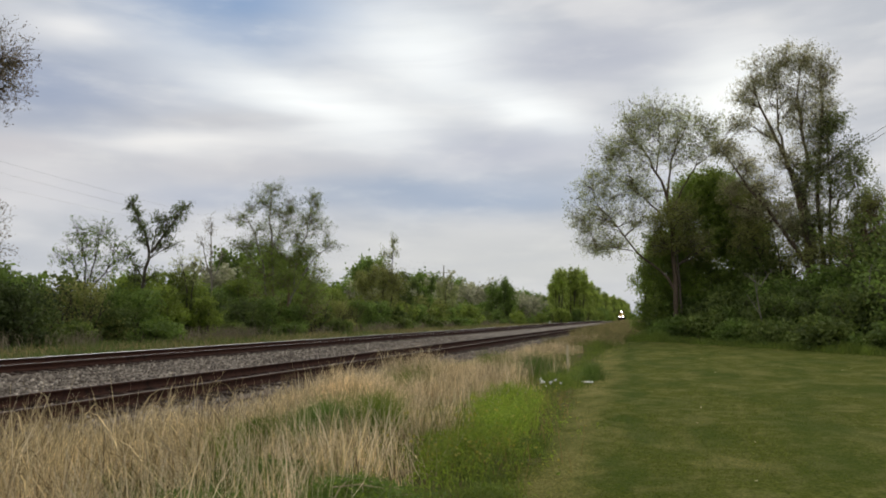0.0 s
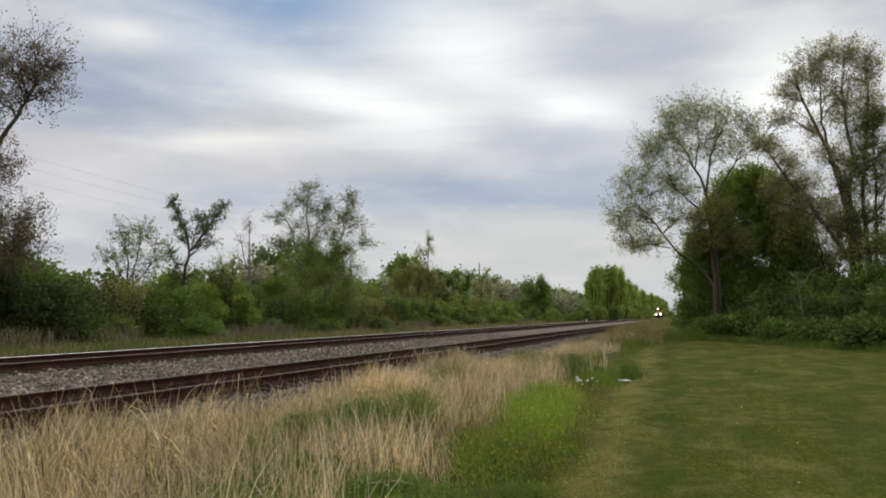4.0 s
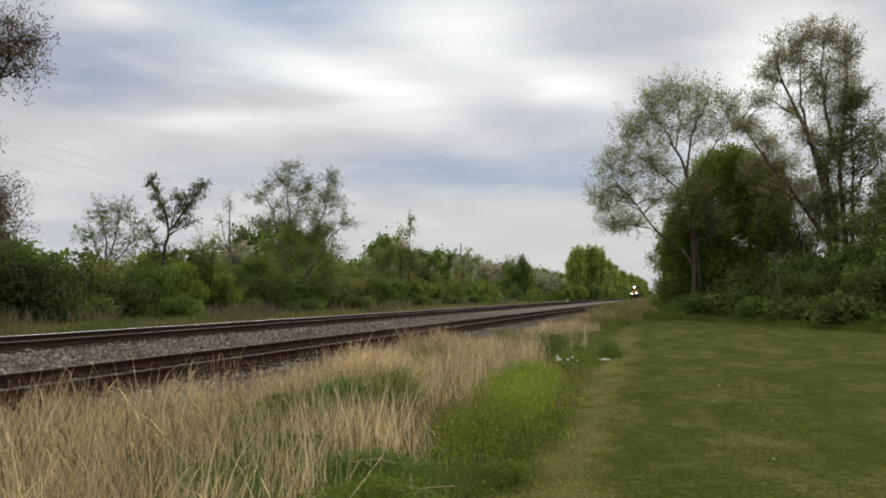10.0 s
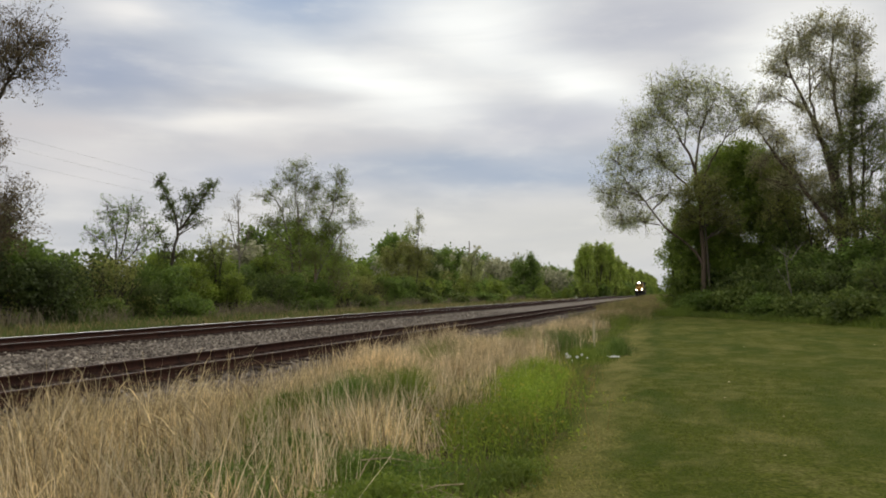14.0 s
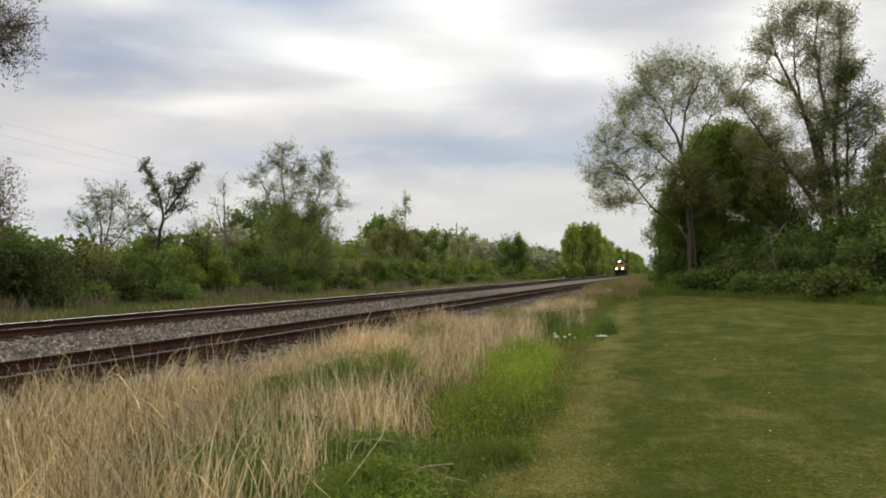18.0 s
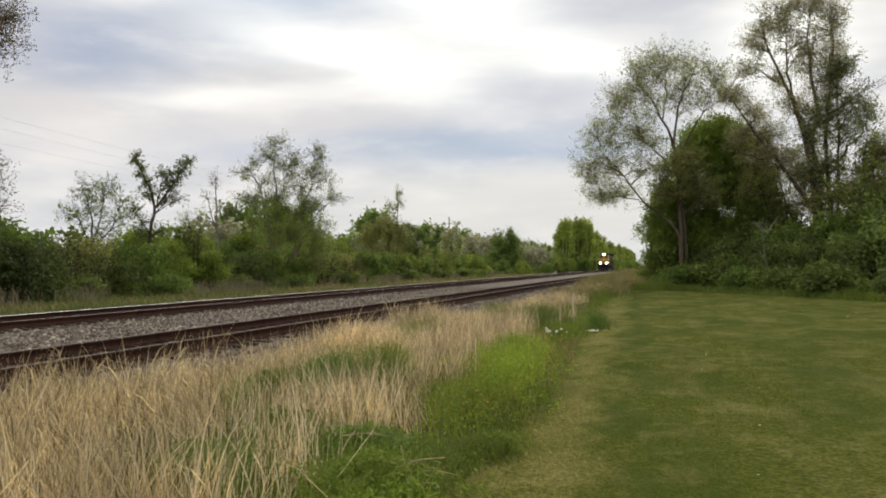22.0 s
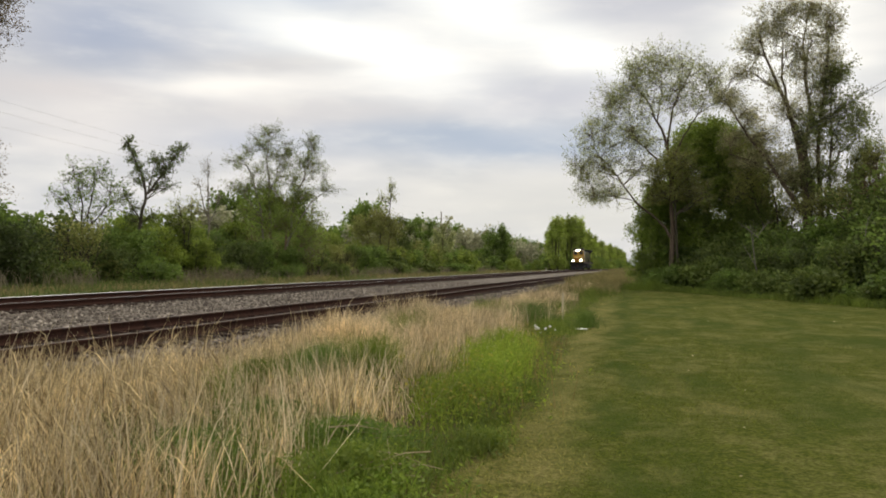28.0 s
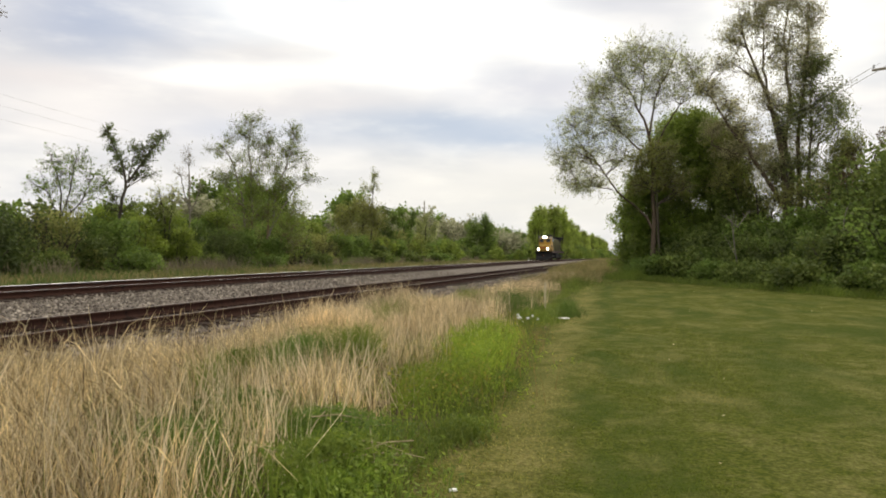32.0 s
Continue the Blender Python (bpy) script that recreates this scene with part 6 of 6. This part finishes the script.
# tall reddish weeds that hide the distant rails
count = 15000
y = rng.uniform(62, 155, count)
x = rng.uniform(-7.3, -2.4, count) - 0.01 * y
p = np.stack((x, y), 1)
v, f = blades(rng, p, land(x, y) - 0.02, np.full(count, 0.95) + 0.004 * np.clip(y - 62, 0, 70), 0.05, 0.3, 0.3, 2)
tagged(new("dry_weeds", raw("dry_weeds", v, f, L_REED)), "tall brown and green weeds hiding the distant rails", "weeds", kind="stuff")

# clumps that nod in the breeze, in front of the near rails
SWAY = []
stalk_rng = np.random.default_rng(320)
for k in range(20):
    x, y = stalk_rng.uniform(-6.5, -5.0), 3.4 + 0.36 * k + stalk_rng.normal(0, 0.2)
    ob = thing("grass_clump", rise(x, y, stalk_rng.uniform(0, 360), stalk_rng.uniform(0.95, 1.22), 0.02), "clump of tall dry grass with nodding seed heads", "dry grass", "nodding grass clumps")
    n = 26
    xy = stalk_rng.normal(0, 0.12, (n, 2))
    v, f = blades(stalk_rng, xy, np.zeros(n), np.full(n, 0.92), 0.007, 0.14, 0.2, 4)
    part("stalk_tuft", raw("stalk_tuft", v, f, L_STRAW), L_STRAW, ob)
    v, f = blades(stalk_rng, xy[:9] * 0.9, np.zeros(9), np.full(9, 1.34), 0.006, 0.10, 0.6, 8, 0.015, 0.52)
    part("seed_tuft", raw("seed_tuft", v, f, L_STRAW_PINK), L_STRAW_PINK, ob)
    SWAY.append((ob, ob.matrix_basis.copy()))
# dead stems fallen across the weeds
for x, y, size, spread, n in ((-2.5, 6.1, 0.7, 0.55, 9), (-1.9, 5.3, 0.6, 0.4, 7), (-2.9, 7.3, 0.7, 0.5, 8), (-3.6, 9.4, 0.6, 0.7, 8)):
    ob = thing("fallen_stalks", rise(x, y, 0, size, 0.0), "broken dry stalks lying across green weeds", "dry stalks", "fallen stalks")
    for _ in range(n):
        cx, cy, ang = stalk_rng.normal(0, spread * 0.5), stalk_rng.normal(0, spread * 0.5), stalk_rng.uniform(0, 6.28)
        half, lift = stalk_rng.uniform(0.25, 0.6), stalk_rng.uniform(0.15, 0.42)
        dx, dy, dz = math.cos(ang) * half, math.sin(ang) * half, stalk_rng.uniform(-0.14, 0.14)
        bm = rod((cx - dx, cy - dy, lift - dz), (cx, cy, lift + 0.04), 0.009, 0.008, 5)
        rod((cx, cy, lift + 0.04), (cx + dx, cy + dy, lift + dz), 0.008, 0.004, 5, bm)
        part("stalk", bm, M_STAKE_DULL, ob)

# ---- survey stake and litter ----
ob = thing("survey_stake", rise(-3.03, 23.6, 8, 1.0, 0.1), "pale wooden survey stake standing in weeds", "stake")
bm = box((0.065, 0.035, 0.95), (0, 0, 0.475), 0.004)
part("shaft", bm, M_STAKE, ob)
part("point", rod((0, 0, -0.16), (0, 0, 0.0), 0.003, 0.02, 6), M_STAKE, ob)


def crumpled(name, seed, size, m, label, category):
    """A crumpled piece of plastic or paper."""
    r = np.random.default_rng(seed)
    bm = bmesh.new()
    bmesh.ops.create_icosphere(bm, subdivisions=3, radius=0.5)
    for vert in bm.verts:
        c = vert.co.copy()
        vert.co = Vector((c.x * size[0], c.y * size[1], c.z * size[2])) * (1 + 0.55 * noise.noise(c * 3.1 + Vector((seed, 0, 0))) + 0.2 * noise.noise(c * 8.0))
    ob = new(name, bpy.data.meshes.new(name))
    bm.to_mesh(ob.data)
    bm.free()
    ob.data.materials.append(M_WHITE)
    ob.matrix_basis = m
    return tagged(ob, label, category)


def litter(x, y, dz, turn):
    return pose(x, y, float(land(x, y)) + dz, 0, 0, turn)


crumpled("plastic_bag", 1, (0.13, 0.10, 0.08), litter(-2.90, 17.9, 0.20, 20), "small crumpled white plastic bag caught in weeds", "litter")
for seed, size, x, y, dz, turn in ((2, 0.08, -2.72, 18.1, 0.17, 70), (5, 0.055, -2.60, 18.0, 0.23, 20), (8, 0.06, -2.99, 18.2, 0.25, 40), (9, 0.05, -2.52, 18.3, 0.13, 10), (10, 0.055, -2.80, 17.8, 0.11, 60)):
    crumpled("paper_scrap", seed, (size, size * 0.75, size * 0.8), litter(x, y, dz, turn), "small crumpled white paper scrap in weeds", "litter")
crumpled("plastic_sheet", 3, (0.34, 0.20, 0.035), litter(-2.05, 19.6, 0.04, 10), "flat white plastic piece lying on the lawn's edge", "litter")
crumpled("paper_scrap", 4, (0.12, 0.06, 0.05), litter(-3.5, 17.6, 0.2, 10), "torn white paper strip in dry grass", "litter")
crumpled("paper_scrap", 6, (0.10, 0.08, 0.06), litter(-4.0, 22.4, 0.42, 40), "white paper scrap caught on weeds", "litter")

crumpled("paper_scrap", 7, (0.05, 0.035, 0.02), litter(-1.25, 5.05, 0.03, 25), "tiny pale paper scrap on the lawn", "litter")
rng = np.random.default_rng(330)
count = 60
y = 6 + 30 * rng.uniform(0, 1, count)
x = rng.uniform(-0.8, 9, count) + 0.02 * y
v, f = leaves(rng, np.stack((x, y, land(x, y) + 0.06), 1), 0.032, 0.8, 0.9)
tagged(new("clover_heads", raw("clover_heads", v, f, L_PALE)), "scattered pale clover heads on the lawn", "flowers", kind="stuff")

# ---- poles and wires ----


def wire(name, a, b, sag, r, parent=None, label=""):
    a, b = np.array(a, float), np.array(b, float)
    t = np.linspace(0, 1, 33)
    pts = a + (b - a) * t[:, None]
    pts[:, 2] -= sag * 4 * t * (1 - t)
    v, f = tubes(pts[None], np.array((r,)), np.array((r,)), 5)
    me = raw(name, v, f, M_WIRE, True)
    if parent:
        return part(name, me, M_WIRE, parent, label)
    return tagged(new(name, me), label, "wire", "overhead wires")


def utility_pole(x, y, height, radius, label, arms, turn):
    ob = thing("utility_pole", rise(x, y, turn), label, "utility pole")
    rng = np.random.default_rng(int(abs(x) * 10))
    line = np.array((((0, 0, -0.5), (0.01, 0, height * 0.35), (0.0, 0.01, height * 0.7), (0, 0, height)),))
    v, f = tubes(line, np.array((radius,)), np.array((radius * 0.68,)), 14)
    part("pole", raw("pole", v, f, M_WOOD_POLE, True), M_WOOD_POLE, ob)
    part("pole_cap", rod((0, 0, height), (0, 0, height + 0.05), radius * 0.68, radius * 0.3, 14), M_WOOD_POLE, ob)
    for z, half, tilt in arms:
        arm = part("crossarm", box((2 * half, 0.09, 0.11), (0, -radius, z), 0.01, turn=Euler((0, radians(tilt), 0)).to_matrix()), M_WOOD_POLE, ob, "wooden crossarm")
        for k in (-0.94, -0.5, 0.5, 0.94):
            a, b = k * half * math.cos(radians(tilt)), z - k * half * math.sin(radians(tilt))
            bm = rod((a, -radius, b + 0.05), (a, -radius, b + 0.12), 0.015, 0.015, 8)
            rod((a, -radius, b + 0.12), (a, -radius, b + 0.19), 0.045, 0.05, 10, bm)
            rod((a, -radius, b + 0.19), (a, -radius, b + 0.25), 0.05, 0.025, 10, bm)
            part("insulator", bm, M_INSUL, arm, "grey porcelain insulator")
        for side in (-1, 1):
            part("brace", rod((side * half * 0.55, -radius - 0.02, z - 0.05), (0, -radius - 0.02, z - 0.65), 0.014, 0.014, 6), M_BLACK, ob)
    return ob


near_pole = utility_pole(11.50, 40.2, 12.5, 0.17, "weathered wooden utility pole with crossarms behind the thicket", ((10.75, 1.35, -5), (11.95, 0.62, 52)), -8)
part("guy_wire", rod((0, 0, 10.4), (2.2, 2.0, 0), 0.012, 0.012, 6), M_WIRE, near_pole)
for k, dx in enumerate((-1.1, -0.6)):
    wire("overhead_wire", (11.50 + dx, 40.0, 10.85), (-4.0 + dx, 96.0, 8.4), 0.9, 0.012, label="thin dark overhead wire")
far_pole = utility_pole(-90.0, 305.0, 23.4, 0.32, "tall distant transmission pole with a crossarm", ((20.6, 3.4, 0),), 10)
side_pole = utility_pole(-66.0, 14.0, 20.3, 0.32, "tall transmission pole with a crossarm beyond the wood", ((17.5, 3.4, 0),), 10)
for dx, dz in ((-3.2, 0.2), (0.0, 2.3), (3.2, 0.2)):
    wire("transmission_wire", (-66.0 + dx, 14.0, 17.5 + dz), (-90.0 + dx, 305.0, 20.6 + dz), 3.0, 0.008, label="thin grey transmission wire")
marker = thing("crossing_marker", rise(-22.6, 150.0), "small white trackside marker post with a pinkish plate", "marker")
part("post", box((0.12, 0.12, 0.9), (0, 0, 0.45), 0.01), M_WHITE, marker)
part("plate", box((0.3, 0.04, 0.2), (0, -0.09, 0.85), 0.01), M_STAKE, marker)

# ---- the locomotive: front at y = 0, body behind it along +y, rail top at z = 0 ----
loco = thing("locomotive", Matrix.Identity(4), "yellow diesel freight locomotive with lit headlights on the far track", "locomotive")


def loco_body():
    part("underframe", box((3.0, 21.6, 0.32), (0, 11.2, 1.45), 0.03), M_BLACK, loco, "dark underframe")
    part("walkway", box((3.1, 20.4, 0.06), (0, 11.2, 1.64), 0.01), M_BLACK, loco)
    # nose: tapered block
    bm = box((2.3, 2.2, 1.25), (0, 2.5, 2.28), 0.12, segs=2)
    for vert in bm.verts:
        if vert.co.y < 2.0:
            vert.co.x *= 0.72
            if vert.co.z > 2.5:
                vert.co.z -= 0.18
    part("nose", bm, M_YELLOW, loco, "yellow nose with a wing-shaped stripe")
    part("nose_stripe", box((1.2, 0.02, 0.16), (0, 1.375, 2.35), 0.004), M_RED, loco, "red stripe")
    part("nose_door", box((0.55, 0.03, 0.95), (0.45, 1.372, 2.15), 0.01), M_YELLOW, loco)
    # cab with sloped brow
    bm = box((2.5, 2.6, 2.75), (0, 4.6, 3.05), 0.10, segs=2)
    for vert in bm.verts:
        if vert.co.z > 3.9 and vert.co.y < 4.0:
            vert.co.y += 0.35
        if vert.co.z > 4.2:
            vert.co.x *= 0.86
    cab = part("cab", bm, M_YELLOW, loco, "yellow driver's cab")
    part("cab_roof", box((2.2, 2.3, 0.34), (0, 4.80, 4.56), 0.12, segs=2), M_GREY_PAINT, loco, "grey cab roof")
    for x, w in ((-0.62, 0.72), (0.62, 0.72)):
        part("windshield", box((w, 0.04, 0.62), (x, 3.40, 3.66), 0.05, turn=Euler((radians(-12), 0, 0)).to_matrix()), M_GLASS, cab, "dark cab windshield")
    for side in (-1, 1):
        for y in (4.1, 5.1):
            part("side_window", box((0.03, 0.75, 0.6), (side * 1.235, y, 3.62), 0.04), M_GLASS, cab, "dark cab side window")
        part("number_board", box((0.62, 0.06, 0.24), (side * 0.86, 3.62, 4.22), 0.02), M_BLACK, cab, "black board with pale bars")
        for k in range(4):
            part("bar", box((0.07, 0.02, 0.14), (side * 0.86 - 0.18 + 0.12 * k, 3.58, 4.22)), M_WHITE, cab)
    # hood and radiator section
    bm = box((1.95, 12.2, 2.35), (0, 12.0, 2.85), 0.10, segs=2)
    part("long_hood", bm, M_YELLOW_SHADED, loco, "grimy yellow engine hood, darkened to olive as in shade")
    part("hood_roof", box((1.7, 12.0, 0.18), (0, 12.0, 4.08), 0.06), M_GREY_PAINT, loco, "grey hood roof")
    bm = box((3.0, 4.6, 0.85), (0, 18.9, 4.12), 0.06)
    for vert in bm.verts:
        if vert.co.z < 4.0:
            vert.co.x *= 0.68
    part("radiator_wing", bm, M_BLACK, loco, "dark flared radiator housing")
    part("rear_hood", box((1.95, 3.8, 2.05), (0, 19.0, 2.70), 0.08), M_YELLOW_SHADED, loco, "grimy yellow rear hood, darkened to olive as in shade")
    for y in (17.6, 18.9, 20.2):
        part("roof_fan", rod((0, y, 4.54), (0, y, 4.66), 0.55, 0.5, 18), M_BLACK, loco)
    part("exhaust_stack", box((0.9, 0.7, 0.3), (0, 12.5, 4.28), 0.03), M_BLACK, loco)
    part("dynamic_brake_hatch", box((1.6, 2.4, 0.22), (0, 8.2, 4.22), 0.04), M_GREY_PAINT, loco)
    for k in range(9):
        for side in (-1, 1):
            part("hood_door", box((0.03, 0.95, 1.5), (side * 0.985, 7.4 + 1.15 * k, 2.65), 0.01), M_YELLOW_SHADED, loco)
    for side in (-1, 1):
        part("red_sill_stripe", box((0.02, 20.0, 0.10), (side * 1.512, 11.2, 1.50)), M_RED_DULL, loco, "dull red sill stripe")
    part("fuel_tank", box((2.7, 5.6, 0.95), (0, 11.2, 0.78), 0.15, segs=2), M_BLACK, loco)
    # trucks and wheels
    for yc in (4.6, 17.8):
        bm = box((2.5, 4.6, 0.35), (0, yc, 0.82), 0.06)
        for side in (-1, 1):
            box((0.25, 5.0, 0.45), (side * 1.12, yc, 0.72), 0.05, bm)
        bogie = part("bogie", bm, M_BLACK, loco, "black bogie frame")
        for dy in (-1.85, 0, 1.85):
            for side in (-1, 1):
                bm = rod((side * 0.70, yc + dy, 0.53), (side * 0.83, yc + dy, 0.53), 0.53, 0.52, 24)
                rod((side * 0.66, yc + dy, 0.53), (side * 0.70, yc + dy, 0.53), 0.56, 0.56, 24, bm)
                part("wheel", bm, M_RUST, bogie)
            part("axle", rod((-0.7, yc + dy, 0.53), (0.7, yc + dy, 0.53), 0.09, 0.09, 10), M_RUST, bogie)
    # front end
    bm = box((2.7, 0.10, 0.95), (0, 0.45, 1.15), 0.02)
    part("pilot_sheet", bm, M_BLACK, loco)
    bm = bmesh.new()
    pts = [(-1.45, 0.42, 0.75), (1.45, 0.42, 0.75), (1.35, 0.15, 0.12), (0, -0.25, 0.10), (-1.35, 0.15, 0.12), (0, 0.25, 0.80)]
    vs = [bm.verts.new(p) for p in pts]
    back = [bm.verts.new((p[0], p[1] + 0.05, p[2])) for p in pts]
    for idx in ((0, 5, 3, 4), (5, 1, 2, 3)):
        bm.faces.new([vs[i] for i in idx])
        bm.faces.new([back[i] for i in reversed(idx)])
    ring = (0, 5, 1, 2, 3, 4)
    for a, b in zip(ring, ring[1:] + ring[:1]):
        bm.faces.new((vs[b], vs[a], back[a], back[b]))
    part("snow_plough", bm, M_BLACK, loco, "black pilot plough")
    bm = box((0.3, 0.7, 0.28), (0, 0.15, 0.88), 0.05)
    box((0.22, 0.25, 0.4), (0.06, -0.22, 0.88), 0.05, bm)
    part("coupler", bm, M_RUST, loco)
    for side in (-1, 1):
        bm = bmesh.new()
        for k in range(4):
            box((0.55, 0.28, 0.03), (side * 1.25, 0.75, 0.45 + 0.33 * k), 0.004, bm)
        part("step_ladder", bm, M_BLACK, loco)
        bm = bmesh.new()
        for y in (0.5, 1.3, 2.2, 3.1):
            rod((side * 1.45, y, 1.66), (side * 1.45, y, 2.72), 0.02, 0.02, 6, bm)
        rod((side * 1.45, 0.5, 2.72), (side * 1.45, 3.1, 2.72), 0.02, 0.02, 6, bm)
        rod((side * 1.45, 0.5, 2.72), (side * 0.35, 0.5, 2.72), 0.02, 0.02, 6, bm)
        rod((side * 0.35, 0.5, 2.72), (side * 0.35, 0.5, 1.66), 0.02, 0.02, 6, bm)
        part("handrail", bm, M_GREY_PAINT, loco)
        bm = bmesh.new()
        for k in range(13):
            rod((side * 1.48, 7.0 + 1.15 * k, 1.66), (side * 1.48, 7.0 + 1.15 * k, 2.72), 0.018, 0.018, 6, bm)
        rod((side * 1.48, 7.0, 2.72), (side * 1.48, 20.8, 2.72), 0.018, 0.018, 6, bm)
        part("handrail", bm, M_BLACK, loco)
    # lamps
    box_bm = box((0.80, 0.22, 0.44), (0, 3.42, 4.30), 0.05)
    head = part("headlight_box", box_bm, M_BLACK, loco)
    for x in (-0.18, 0.18):
        part("headlight", rod((x, 3.30, 4.30), (x, 3.25, 4.30), 0.15, 0.14, 16), M_LAMP, head, "lit headlight")
    for side in (-1, 1):
        d = part("ditch_light_box", box((0.46, 0.24, 0.46), (side * 0.85, 0.52, 2.04), 0.04), M_BLACK, loco)
        part("ditch_light", rod((side * 0.85, 0.39, 2.04), (side * 0.85, 0.34, 2.04), 0.175, 0.165, 16), M_LAMP, d, "lit ditch light")
    part("air_horn", rod((0.5, 5.0, 4.66), (0.5, 4.5, 4.68), 0.03, 0.09, 10), M_GREY_PAINT, loco)
    part("antenna_dome", rod((-0.5, 5.2, 4.55), (-0.5, 5.2, 4.7), 0.22, 0.12, 14), M_WHITE, loco)


loco_body()


def motions():
    """The train comes on at a steady pace, the cloud layer drifts, the grass nods."""
    rows = []
    for k in range(17):
        t = 2.0 * k
        y = 139.0 + 6.65 * (32.0 - t)
        lead, tail = float(drift(y + 4)), float(drift(y + 18))
        rows.append((t, pose(FAR_X + lead, y, 0.33 + float(grade(y + 5)), 0, -2.6, math.degrees(math.atan2(lead - tail, 14.0)))))
    walk(loco, rows)
    walk(clouds, [(t, pose(*EYE, 0, 0, -0.135 * t)) for t in (0.0, 16.0, 32.0)])
    for k, (ob, m) in enumerate(SWAY):
        ways = []
        for j in range(41):
            t = 0.8 * j
            gust = 0.6 + 0.4 * math.sin(0.35 * t + 0.3 * k)
            a = 3.2 * gust * math.sin(2.6 * t + 1.7 * k) + 1.2 * math.sin(1.1 * t + 0.9 * k)
            ways.append((t, m @ pose(0, 0, 0, 0.6 * a, a, 0)))
        walk(ob, ways)


motions()
